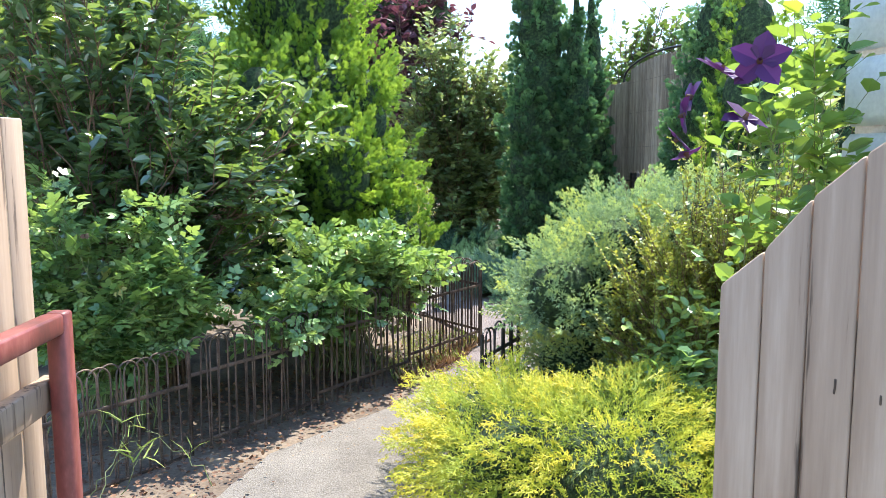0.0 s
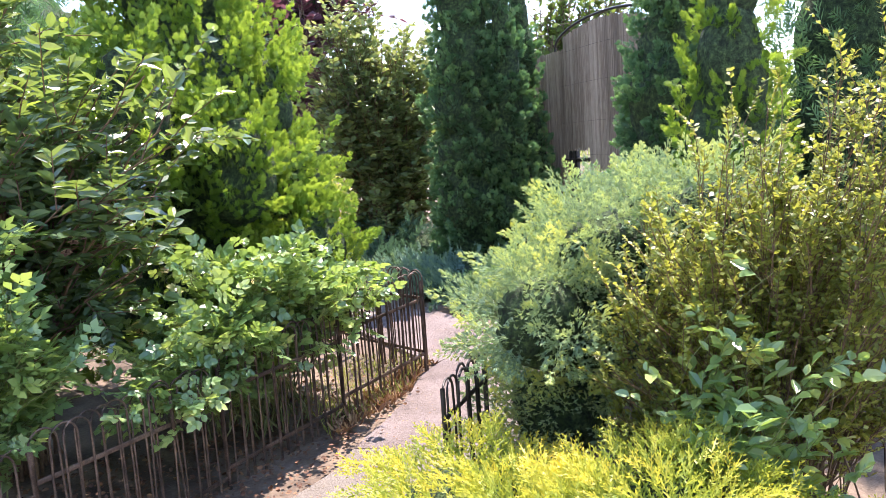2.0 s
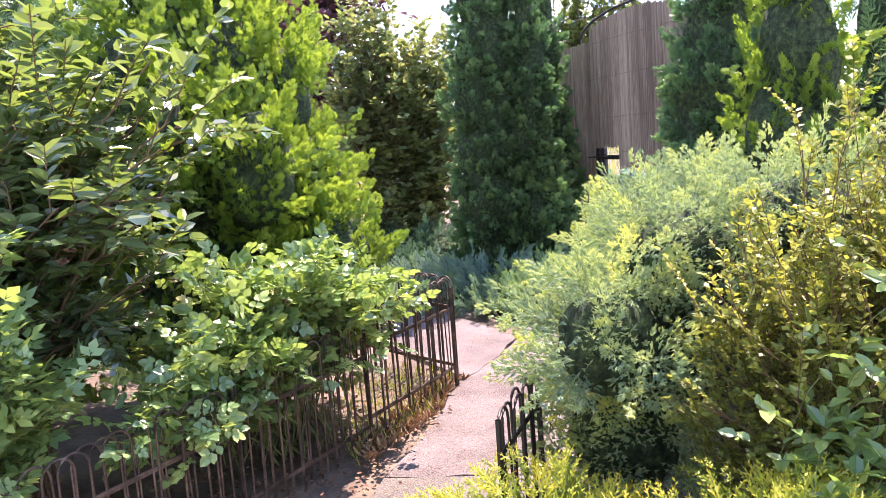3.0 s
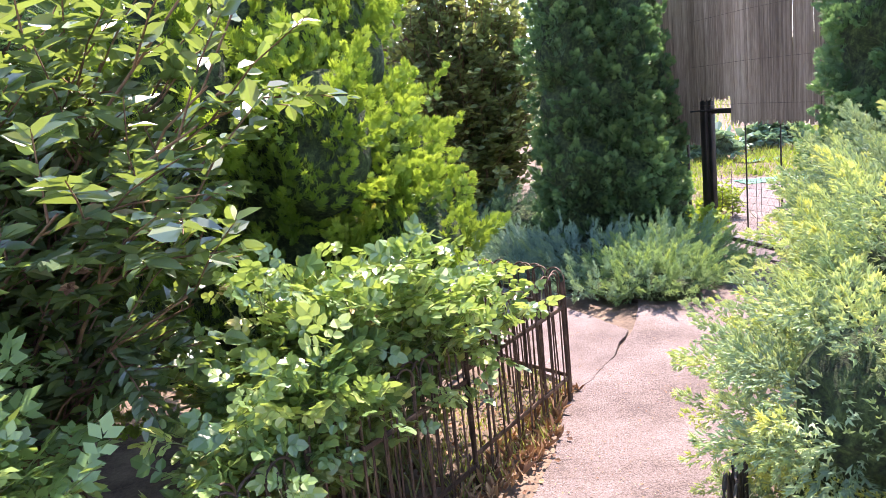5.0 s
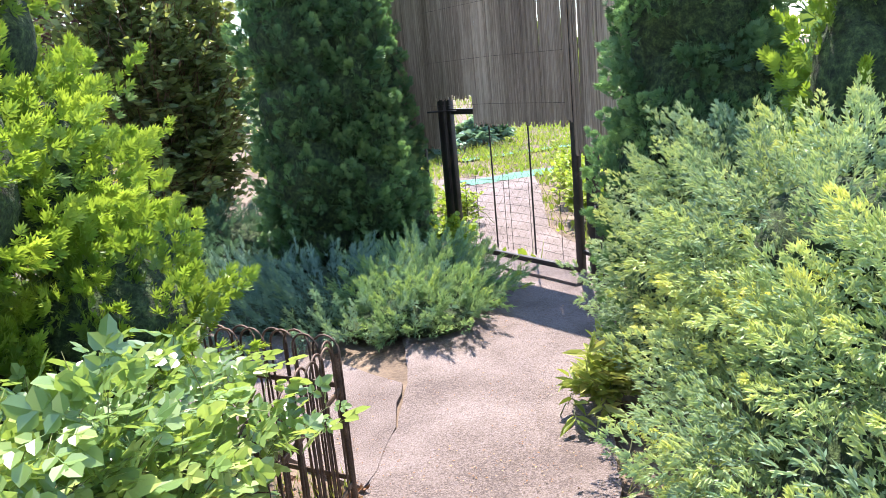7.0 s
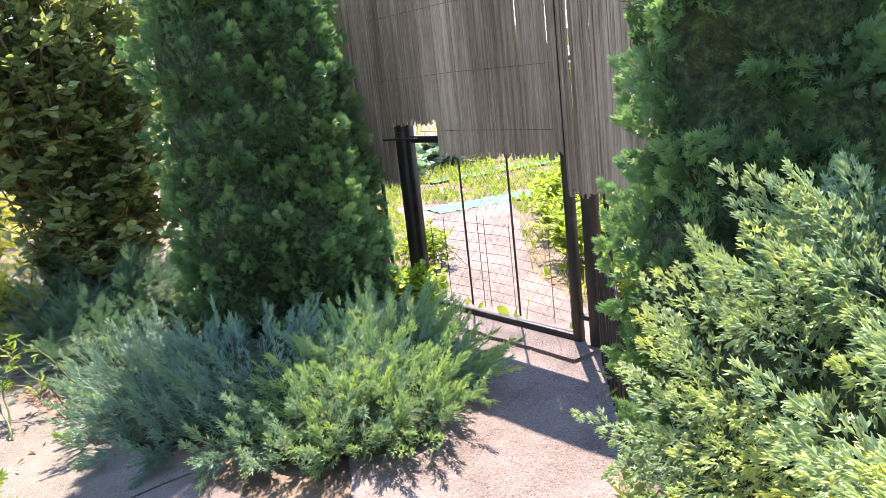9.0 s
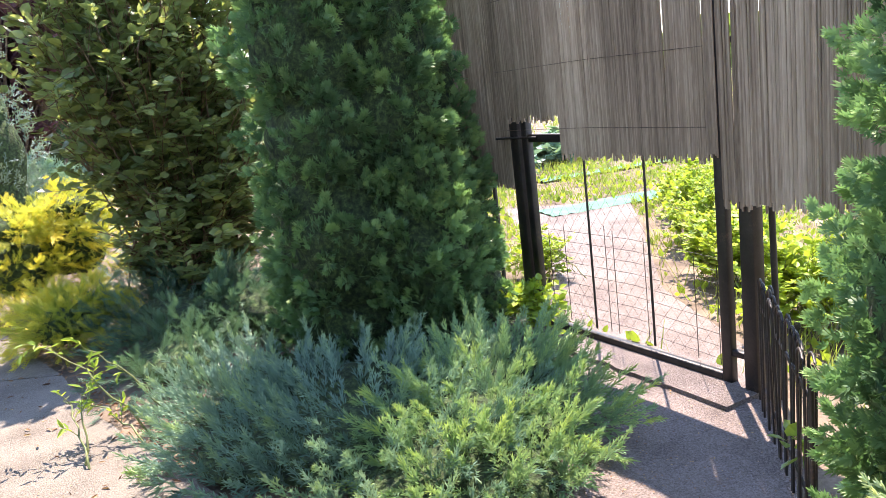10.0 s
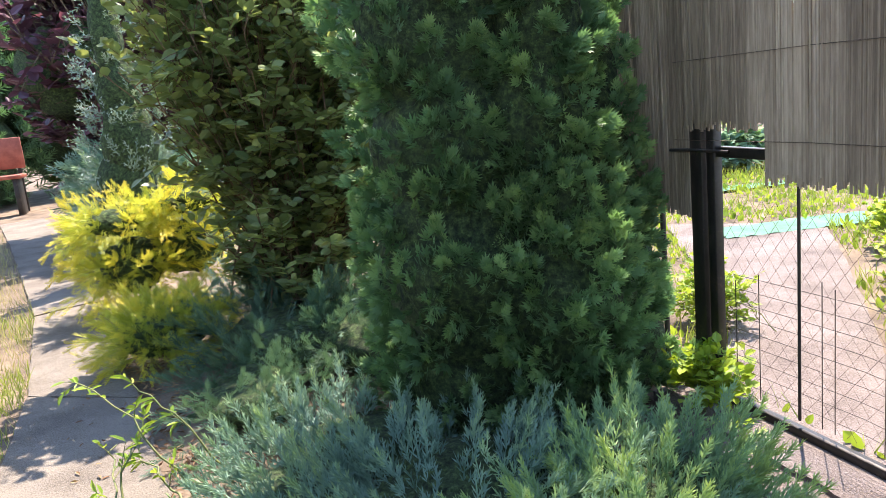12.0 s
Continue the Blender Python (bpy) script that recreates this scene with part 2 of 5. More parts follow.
def spray_plume(n=15, thick=0.024, length=0.26):
    """A plume of short needles round a stem, as on a juniper."""
    q = [diamond((0, 0, 0), (1, 0, 0.02), 0.03)]
    for i in range(n):
        x, turn = 0.05 + 0.85 * i / n, i * 2.4
        l = length * (1 - 0.45 * x)
        out = np.array((0.8, 0.6 * math.cos(turn), 0.6 * math.sin(turn))) * l
        q.append(diamond((x, 0, 0), (x + out[0], out[1], out[2]), thick, normal=(0.1, -math.sin(turn), math.cos(turn))))
    return template(q)


def spray_feather(n=9, thick=0.021):
    """A flat arching frond with side shoots, as on a spreading juniper."""
    q = [diamond((0, 0, 0), (1, 0, -0.1), 0.03)]
    for i in range(n):
        x = 0.08 + 0.8 * i / n
        l = 0.34 * (1 - 0.6 * x)
        for sgn in (1, -1):
            a = radians(38 - 8 * x) * sgn
            tip = (x + l * math.cos(a), l * math.sin(a), -0.1 * x * x + 0.06 * (i % 3))
            q.append(diamond((x, 0, -0.08 * x * x), tip, thick))
    return template(q)


def leaf_one(width=0.27, fold=0.09, droop=0.1):
    h = [(0, 0, 0), (0.3, width * 0.92, fold), (0.68, width * 0.78, fold * 0.7 - droop * 0.3), (1, 0, -droop)]
    g = [(0, 0, 0), (1, 0, -droop), (0.68, -width * 0.78, fold * 0.7 - droop * 0.3), (0.3, -width * 0.92, fold)]
    return template([h, g])


def leaf_pinnate():
    """Five leaflets on one stalk, as on a rose."""
    q = [diamond((0, 0, 0), (0.66, 0, 0), 0.012)]
    for x, a, l in ((0.25, 66, 0.3), (0.29, -62, 0.3), (0.52, 56, 0.35), (0.56, -54, 0.35), (0.64, 4, 0.4)):
        V, _ = leaf_one(0.42, 0.07, 0.08)
        c, s = math.cos(radians(a)), math.sin(radians(a))
        W = np.stack([x + l * (V[:, 0] * c - V[:, 1] * s), l * (V[:, 0] * s + V[:, 1] * c), l * V[:, 2]], 1)
        q += [list(W[:4]), list(W[4:])]
    return template(q)


def leaf_pinnate_kite():
    q = []
    for x, a, l in ((0.25, 62, 0.36), (0.27, -62, 0.36), (0.52, 52, 0.42), (0.54, -52, 0.42), (0.6, 0, 0.46)):
        c, s = math.cos(radians(a)), math.sin(radians(a))
        q.append([(x + l * (u * c - v * s), l * (u * s + v * c), w * l) for u, v, w in ((0, 0, 0), (0.5, 0.3, 0.08), (1, 0, -0.04), (0.5, -0.3, 0.08))])
    return template(q)


def blade():
    return template([[(0, -0.03, 0), (0, 0.03, 0), (0.5, 0.026, 0.06), (0.5, -0.026, 0.06)], [(0.5, -0.026, 0.06), (0.5, 0.026, 0.06), (1, 0.004, -0.05), (1, -0.004, -0.05)]])


FLAT, LEAF, PINNATE, BLADE = spray_flat(), leaf_one(), leaf_pinnate(), blade()
OVAL, NARROW, HEART = leaf_one(0.34, 0.05, 0.05), leaf_one(0.15, 0.04, 0.2), leaf_one(0.4, 0.07, 0.14)
FEATHER_THIN = spray_feather(6, 0.026)
PINNATE_KITE = leaf_pinnate_kite()
PLUME_SMALL = spray_plume(8, 0.045, 0.32)
BLADE_THIN = template([[(0, -0.03, 0), (0, 0.03, 0), (1, 0.006, 0.03), (1, -0.006, 0.03)]])
TINY = template([[(0, 0, 0), (0.5, 0.3, 0.05), (1, 0, 0), (0.5, -0.3, 0.05)]])
THREAD = spray_plume(8, 0.036, 0.26)


def spray_brush():
    """A slim shoot of a juniper with fine side shoots that lie close along it."""
    q = [diamond((0, 0, 0), (1, 0, 0.04), 0.05), diamond((0, 0, 0), (1, 0, 0.04), 0.05, normal=(0, 1, 0.1))]
    for i, (x, l) in enumerate(((0.02, 0.5), (0.14, 0.5), (0.28, 0.46), (0.42, 0.4), (0.55, 0.36))):
        w = i * 2.4
        q.append(diamond((x, 0, 0), (x + 0.86 * l, 0.5 * l * math.cos(w), 0.5 * l * math.sin(w)), 0.038, normal=(0.1, -math.sin(w), math.cos(w))))
    return template(q)


def spray_stub():
    """A short blunt shoot of an old juniper with a few side shoots."""
    q = [diamond((0, 0, 0), (1, 0, 0.04), 0.11), diamond((0, 0, 0), (1, 0, 0.04), 0.11, normal=(0, 1, 0.1))]
    for x, a, l, z in ((0.1, 38, 0.6, 0.12), (0.2, -38, 0.6, -0.05), (0.4, 20, 0.5, -0.2)):
        c, s = math.cos(radians(a)), math.sin(radians(a))
        q.append(diamond((x, 0, 0), (x + l * c, l * s, z), 0.085, normal=(0, 0.5, 1)))
    return template(q)


def spray_shell():
    """A wide flat fan of fine scale-leaved fingers."""
    q = []
    for i, (x, a, l) in enumerate(((0, 0, 1.0), (0.02, 62, 0.55), (0.02, -62, 0.55), (0.1, 40, 0.72), (0.12, -40, 0.7), (0.25, 22, 0.7), (0.28, -22, 0.68))):
        c, s = math.cos(radians(a)), math.sin(radians(a))
        q.append(diamond((x, 0, 0), (x + l * c, l * s, 0.07 * (i % 3) - 0.16 * l * l), 0.1))
    return template(q)


BRUSH, STUB = spray_brush(), spray_stub()
SHELL = spray_shell()


def scatter(tmpl, P, D, N, S, rng, tint, tip_gain=0.25):
    """Places the template at every point P, along D, with its face towards N; returns vertices, quads and tints."""
    V, Q = tmpl
    x = unit(D)
    z = N - (N * x).sum(1, keepdims=True) * x
    z = unit(z + 1e-4)
    y = np.cross(z, x)
    W = P[:, None] + S[:, None, None] * (V[None, :, :1] * x[:, None] + V[None, :, 1:2] * y[:, None] + V[None, :, 2:] * z[:, None])
    K = Q[None] + (np.arange(len(P)) * len(V))[:, None, None]
    T = tint[:, None] + tip_gain * (V[None, :, 0] - 0.5)
    return W.reshape(-1, 3), K.reshape(-1, 4), np.clip(T, 0, 1).ravel()


def sphere_points(n, rng):
    return unit(rng.normal(size=(n, 3)))


def inside(P, lobes, shrink):
    hit = np.zeros(len(P), bool)
    for c, r in lobes:
        hit |= (((P - c) / (np.array(r) * shrink)) ** 2).sum(1) < 1
    return hit


def lobe_arrays(lobes):
    return [(np.array(l[:3], float), np.array(l[3:], float)) for l in lobes]


def clumped(lobes, clumps, per, clump_r, rng, flat=1.0, floor=0.02):
    """Points on small clumps that cover the skin of a group of lobes; returns points, outward ways and a clump number."""
    L = lobe_arrays(lobes)
    area = np.array([(r[0] * r[1] + r[0] * r[2] + r[1] * r[2]) for _, r in L])
    C, O = [], []
    for (c, r), n in zip(L, np.ceil(clumps * area / area.sum()).astype(int)):
        k = np.arange(n)
        h = 1 - 2 * (k + 0.5) / n
        w = k * 2.399963 + rng.uniform(0, 6.28)
        d = np.stack([np.sqrt(1 - h * h) * np.cos(w), np.sqrt(1 - h * h) * np.sin(w), h], 1)
        d = unit(d + rng.normal(0, 0.9 / math.sqrt(n), d.shape))
        d = d[d[:, 2] > -0.75]
        p = c + d * r * rng.choice((0.78, 0.92, 1.0, 1.06), (len(d), 1))
        others = [(k, q) for k, q in L if k is not c]
        ok = ~inside(p, others, 0.82) & (p[:, 2] > floor)
        C.append(p[ok])
        O.append(unit(d / r)[ok])
    C, O = np.concatenate(C), np.concatenate(O)
    idx = np.repeat(np.arange(len(C)), per)
    d = sphere_points(len(idx), rng)
    d = unit(d + 0.75 * O[idx])
    size = clump_r * rng.uniform(0.6, 1.35, len(C))[idx][:, None]
    P = C[idx] + d * size * np.array((1, 1, flat)) * rng.uniform(0.55, 1.0, (len(idx), 1))
    ok = P[:, 2] > floor
    return P[ok], unit(d + O[idx])[ok], idx[ok]


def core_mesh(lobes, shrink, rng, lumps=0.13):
    """A rough body inside the foliage, coloured dark to stand in for its shaded depth."""
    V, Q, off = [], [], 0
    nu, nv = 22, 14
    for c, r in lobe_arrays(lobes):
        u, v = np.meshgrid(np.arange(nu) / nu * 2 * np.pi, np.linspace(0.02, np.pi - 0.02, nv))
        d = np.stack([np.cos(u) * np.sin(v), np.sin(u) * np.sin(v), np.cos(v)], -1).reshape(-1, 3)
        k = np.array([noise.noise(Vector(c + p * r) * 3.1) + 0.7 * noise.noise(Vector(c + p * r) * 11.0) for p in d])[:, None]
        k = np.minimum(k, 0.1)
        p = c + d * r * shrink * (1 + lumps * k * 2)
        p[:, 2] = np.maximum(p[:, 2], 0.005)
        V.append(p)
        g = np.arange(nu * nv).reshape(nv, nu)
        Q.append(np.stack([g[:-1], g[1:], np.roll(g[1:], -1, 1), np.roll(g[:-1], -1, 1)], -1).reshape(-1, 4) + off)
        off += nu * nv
    return quads_mesh("dark_filler", np.concatenate(V), np.concatenate(Q), smooth=True)


def tube(pts, r0, r1, sides=5):
    pts = np.asarray(pts, float)
    t = unit(np.gradient(pts, axis=0))
    ref = np.where(np.abs(t[:, 2:]) > 0.9, np.array([[1.0, 0, 0]]), np.array([[0, 0, 1.0]]))
    a = unit(np.cross(t, ref))
    b = np.cross(t, a)
    rad = np.linspace(r0, r1, len(pts))[:, None, None]
    w = np.arange(sides) / sides * 2 * np.pi
    V = pts[:, None] + rad * (np.cos(w)[None, :, None] * a[:, None] + np.sin(w)[None, :, None] * b[:, None])
    g = np.arange(len(pts) * sides).reshape(len(pts), sides)
    Q = np.stack([g[:-1], np.roll(g[:-1], -1, 1), np.roll(g[1:], -1, 1), g[1:]], -1).reshape(-1, 4)
    return V.reshape(-1, 3), Q


def joined(pieces):
    V, Q, off = [], [], 0
    for v, q in pieces:
        V.append(v)
        Q.append(q + off)
        off += len(v)
    return np.concatenate(V), np.concatenate(Q)


def box_vq(lo, hi, bevel=0.0):
    """A box with its upright edges and rims cut by a small bevel."""
    (x0, y0, z0), (x1, y1, z1) = lo, hi
    b = min(bevel, 0.45 * min(x1 - x0, y1 - y0, z1 - z0))
    if b <= 0:
        V = np.array([(x, y, z) for z in (z0, z1) for x, y in ((x0, y0), (x1, y0), (x1, y1), (x0, y1))], float)
        return V, np.array([(3, 2, 1, 0), (4, 5, 6, 7), (0, 1, 5, 4), (1, 2, 6, 5), (2, 3, 7, 6), (3, 0, 4, 7)])
    def ring(z, k):
        return [(x0 + k, y0 + k + b, z), (x0 + k + b, y0 + k, z), (x1 - k - b, y0 + k, z), (x1 - k, y0 + k + b, z), (x1 - k, y1 - k - b, z), (x1 - k - b, y1 - k, z), (x0 + k + b, y1 - k, z), (x0 + k, y1 - k - b, z)]
    V = ring(z0, b * 0.5) + ring(z0 + b, 0) + ring(z1 - b, 0) + ring(z1, b * 0.5)
    Q = [(8 * k + i, 8 * k + (i + 1) % 8, 8 * k + 8 + (i + 1) % 8, 8 * k + 8 + i) for k in range(3) for i in range(8)]
    for o, flip in ((0, True), (24, False)):
        for q in ((0, 1, 2, 3), (0, 3, 4, 7), (4, 5, 6, 7)):
            q = [o + i for i in q]
            Q.append(tuple(q[::-1]) if flip else tuple(q))
    return np.array(V, float), np.array(Q)


def placed(vq, m):
    V, Q = vq
    A = np.array(m)
    return V @ A[:3, :3].T + A[:3, 3], Q


# ---- ground and paths ----
def ground_sheet():
    n = 90
    g = np.sign(np.linspace(-1, 1, n)) * np.abs(np.linspace(-1, 1, n)) ** 3 * 1500
    X, Y = np.meshgrid(g + 3, g + 9)
    Z = np.full_like(X, -0.03)
    for i in range(n):
        for j in range(n):
            if abs(X[i, j]) < 60 and abs(Y[i, j]) < 60:
                Z[i, j] += 0.025 * noise.noise(Vector((X[i, j], Y[i, j], 0)) * 0.8)
    k = np.arange(n * n).reshape(n, n)
    Q = np.stack([k[:-1, :-1], k[:-1, 1:], k[1:, 1:], k[1:, :-1]], -1).reshape(-1, 4)
    me = quads_mesh("ground", np.stack([X, Y, Z], -1).reshape(-1, 3), Q, smooth=True)
    me.materials.append(M_SOIL)
    return tagged(new("ground", me), "dry brown garden soil", "ground", kind="structure")


def slab_mesh(outline, top, thick=0.08, rough=0.006, seed=0):
    """A cast slab with a worn, wavering outline."""
    rng = np.random.default_rng(seed)
    pts = []
    for (ax, ay), (bx, by) in zip(outline, outline[1:] + outline[:1]):
        n = max(1, int(math.hypot(bx - ax, by - ay) / 0.12))
        for i in range(n):
            w = rng.normal(0, rough, 2) if i else (0, 0)
            pts.append((ax + (bx - ax) * i / n + w[0], ay + (by - ay) * i / n + w[1]))
    bm = bmesh.new()
    vs = [bm.verts.new((x, y, top)) for x, y in pts]
    f = bm.faces.new(vs)
    if f.normal.z < 0 or f.calc_area() and f.normal.z < 0:
        f.normal_flip()
    bm.normal_update()
    if f.normal.z < 0:
        f.normal_flip()
    ext = bmesh.ops.extrude_face_region(bm, geom=[f])
    for v in [e for e in ext["geom"] if isinstance(e, bmesh.types.BMVert)]:
        v.co.z = top
    for v in vs:
        v.co.z = top - thick
    bmesh.ops.recalc_face_normals(bm, faces=bm.faces)
    bmesh.ops.triangulate(bm, faces=[g for g in bm.faces if len(g.verts) > 4])
    me = bpy.data.meshes.new("slab")
    bm.to_mesh(me)
    bm.free()
    return me


ground_sheet()
path = thing("pavement", "pinkish worn concrete garden path with cracked joints", "path", kind="structure")
SLABS = [
    ([(-1.5, -3.0), (1.2, -3.0), (1.0, 0.6), (0.86, 2.4), (0.9, 3.05), (-0.62, 3.1), (-1.0, 1.5)], M_CONCRETE_GREY),
    ([(-0.61, 3.12), (0.9, 3.07), (1.3, 3.95), (1.78, 4.75), (0.98, 5.12), (0.85, 4.9), (0.0, 4.2), (-0.3, 3.6)], M_CONCRETE_GREY),
    ([(0.99, 5.13), (1.785, 4.76), (2.25, 5.3), (2.95, 5.95), (3.55, 6.58), (4.4, 7.25), (4.8, 7.6), (4.8, 9.62), (4.3, 9.4), (3.36, 8.31), (2.66, 7.2), (2.325, 6.795), (1.9, 6.4), (1.76, 6.28), (1.42, 5.68)], M_CONCRETE),
    ([(1.9, 6.42), (2.31, 6.79), (2.64, 7.22), (2.45, 8.3), (1.52, 8.3), (1.72, 7.2)], M_CONCRETE),
    ([(1.52, 8.32), (2.45, 8.32), (2.05, 10.2), (1.92, 11.4), (1.19, 11.9), (1.25, 10.4)], M_CONCRETE_GREY),
    ([(1.19, 11.93), (1.92, 11.43), (1.69, 12.65), (1.4, 14.6), (0.88, 14.4)], M_CONCRETE_GREY),
    ([(0.88, 14.43), (1.4, 14.63), (0.96, 17.06), (0.2, 21.9), (-0.25, 23.7), (-1.05, 23.5), (-0.96, 23.2), (-0.17, 19.6)], M_CONCRETE_GREY),
    ([(5.0, 7.85), (5.35, 8.2), (5.96, 9.4), (7.61, 11.23), (8.6, 12.4), (7.5, 13.6), (5.8, 10.5), (5.0, 9.62)], M_CONCRETE),
]
for i, (outline, mat) in enumerate(SLABS):
    part("slab", slab_mesh(outline, 0.0 - 0.002 * (i % 3), seed=i), mat, path)
threshold = slab_mesh([(4.58, 7.72), (4.98, 7.72), (4.98, 9.7), (4.6, 9.7)], 0.02, 0.1, 0.008, 50)
part("threshold", threshold, M_CONCRETE, path, "low concrete threshold under the gate")


# ---- plants ----
def conifer(name, label, at, lobes, mat, seed, clumps, per, clump_r, size, up=0.6, tmpl=FLAT, trunk_h=None, shrink=0.8, flat=1.3, category="tree", droop=0.0, bias=0.35, spread=0.2, radial=0.0, face_up=0.0, far=0.72, patch=0.0):
    rng = np.random.default_rng(seed)
    root = thing(name, label, category, at)
    L = [(at[0] + l[0], at[1] + l[1], at[2] + l[2], *l[3:]) for l in lobes]
    P, O, idx = clumped(L, clumps, per, clump_r, rng, flat)
    keep = (O[:, 1] < far) | (rng.random(idx.max() + 1)[idx] < 0.45)
    P, O, idx = P[keep], O[keep], idx[keep]
    away = unit((P - np.array(at)) * np.array((1, 1, 0)))
    D = unit(O + radial * away + np.array((0, 0, up)) + rng.normal(0, 0.3, O.shape) - np.array((0, 0, droop)))
    N = unit(np.cross(D, sphere_points(len(D), rng)) + 0.4 * O + np.array((0, 0, face_up)))
    shade = rng.uniform(-spread, spread, idx.max() + 1)[idx]
    if patch:
        blotch = np.array([noise.noise(Vector((3.3 * x, 3.3 * y, 4.2 * z + seed))) for x, y, z in P])
        shade = shade + patch * blotch
    tint = np.clip(bias + shade + rng.normal(0, 0.13, len(P)), 0, 1)
    S = size * rng.uniform(0.6, 1.3, len(P))
    V, Q, T = scatter(tmpl, P, D, N, S, rng, tint, 0.42)
    part("crown", quads_mesh("crown", V, Q, T), mat, root, kind="stuff")
    # Solid filler closes the crown; its dark colour imitates inner shade.
    part("inner_growth", core_mesh(L, shrink, rng), M_CORE, root, "dark filler body standing in for the crown's shaded inside", "stuff")
    if trunk_h:
        pts = [(at[0] + 0.02 * math.sin(3 * k), at[1], at[2] - 0.05 + trunk_h * k / 6) for k in range(7)]
        part("trunk", quads_mesh("trunk", *tube(pts, 0.09, 0.02, 8), smooth=True), M_BARK, root)
    return root


def skin_points(L, n, rng, floor=0.02, low=-0.6):
    """Even points over the skin of a group of lobes, with their outward ways."""
    A = lobe_arrays(L)
    area = np.array([(r[0] * r[1] + r[0] * r[2] + r[1] * r[2]) for _, r in A])
    C, O = [], []
    for (c, r), m in zip(A, np.ceil(n * area / area.sum()).astype(int)):
        k = np.arange(m)
        h = 1 - 2 * (k + 0.5) / m
        w = k * 2.399963 + rng.uniform(0, 6.28)
        d = np.stack([np.sqrt(1 - h * h) * np.cos(w), np.sqrt(1 - h * h) * np.sin(w), h], 1)
        d = unit(d + rng.normal(0, 1.1 / math.sqrt(m), d.shape))
        d = d[d[:, 2] > low]
        bulge = np.array([noise.noise(Vector((4.5 * x, 4.5 * y, 3.2 * z))) for x, y, z in c + d * r])[:, None]
        p = c + d * r * (0.95 + 0.22 * bulge + rng.uniform(-0.06, 0.05, (len(d), 1)))
        ok = ~inside(p, [(q, t) for q, t in A if q is not c], 0.8) & (p[:, 2] > floor)
        C.append(p[ok])
        O.append(unit(d / r)[ok])
    return np.concatenate(C), np.concatenate(O)


def bough_conifer(name, label, at, lobes, mat, seed, boughs, per, length, width, size, tmpl, up=0.5, radial=0.0, lift=0.0, plate="up", thin=0.45, trunk_h=None, shrink=0.8, category="tree", bias=0.35, spread=0.16, gain=0.5, far=0.72, patch=0.0, inner=0, jitter=0.28, low=-0.6, fan=0.85, face=0.0, crest=4.1):
    """A conifer of separate tapering boughs, each a plume of short shoots with a paler tip."""
    rng = np.random.default_rng(seed)
    root = thing(name, label, category, at)
    L = [(at[0] + l[0], at[1] + l[1], at[2] + l[2], *l[3:]) for l in lobes]
    C, O = skin_points(L, boughs, rng, low=low)
    if inner:
        C2, O2 = skin_points([(*l[:3], *(0.72 * r for r in l[3:])) for l in L], inner, rng, low=low)
        C, O = np.concatenate([C, C2]), np.concatenate([O, O2])
    keep = (O @ np.array((0.6, 0.8, 0)) < far) | (rng.random(len(O)) < 0.35)
    keep &= (C[:, 2] < crest) | (rng.random(len(O)) < 0.35)
    C, O = C[keep], O[keep]
    n = len(C)
    away = unit((C - np.array(at)) * np.array((1, 1, 0)))
    D = unit(O + radial * away + np.array((0, 0, up)) + rng.normal(0, jitter, O.shape))
    reach = length * rng.uniform(0.55, 1.35, n)
    girth = width * rng.uniform(0.7, 1.3, n)
    side = unit(np.cross(D, np.array((0, 0, 1.0)) + rng.normal(0, 0.15, D.shape)))
    top = np.cross(side, D)
    if plate == "wall":
        side, top = top, side
    turn = rng.normal(0, 0.35, n)[:, None]
    side, top = side * np.cos(turn) + top * np.sin(turn), top * np.cos(turn) - side * np.sin(turn)
    shade = rng.uniform(-spread, spread, n)
    if patch:
        shade = shade + patch * np.array([noise.noise(Vector((2.1 * x, 2.1 * y, 2.6 * z + seed))) for x, y, z in C])
    i = np.repeat(np.arange(n), per)
    u = np.tile((np.arange(per) + 0.5) / per, n) ** 0.85 + rng.normal(0, 0.03, len(i))
    u = np.clip(u, 0.02, 1.0)
    w = rng.uniform(0, 2 * np.pi, len(i))
    rad = (girth[i] * (1 - u) ** 0.65 * np.minimum(1, u * 3 + 0.35) * np.sqrt(rng.random(len(i))))[:, None]
    off = (np.cos(w)[:, None] * side[i] + thin * np.sin(w)[:, None] * top[i]) * rad
    P = C[i] + D[i] * (reach[i] * (u - 0.5))[:, None] + off
    P[:, 2] += lift * reach[i] * u ** 2
    F = unit(D[i] + np.array((0, 0, 1.0)) * (2 * lift * u)[:, None] + fan * unit(off + 1e-6) * (1 - 0.8 * u)[:, None] + rng.normal(0, 0.2, P.shape))
    N = unit((1 - face) * top[i] + face * O[i] + rng.normal(0, 0.4, P.shape))
    tint = np.clip(bias + shade[i] + gain * (u - 0.55) + rng.normal(0, 0.08, len(i)), 0, 1)
    ok = P[:, 2] > 0.015
    V, Q, T = scatter(tmpl, P[ok], F[ok], N[ok], (size * (1.15 - 0.35 * u) * rng.uniform(0.75, 1.25, len(i)))[ok], rng, tint[ok], 0.25)
    part("crown", quads_mesh("crown", V, Q, T), mat, root, kind="stuff")
    # Added filler body, dark where gaps between boughs would be shaded.
    part("inner_growth", core_mesh(L, shrink, rng), M_CORE, root, "dark filler body standing in for the crown's shaded inside", "stuff")
    if trunk_h:
        pts = [(at[0] + 0.02 * math.sin(3 * k), at[1], at[2] - 0.05 + trunk_h * k / 6) for k in range(7)]
        part("trunk", quads_mesh("trunk", *tube(pts, 0.09, 0.02, 8), smooth=True), M_BARK, root)
    return root


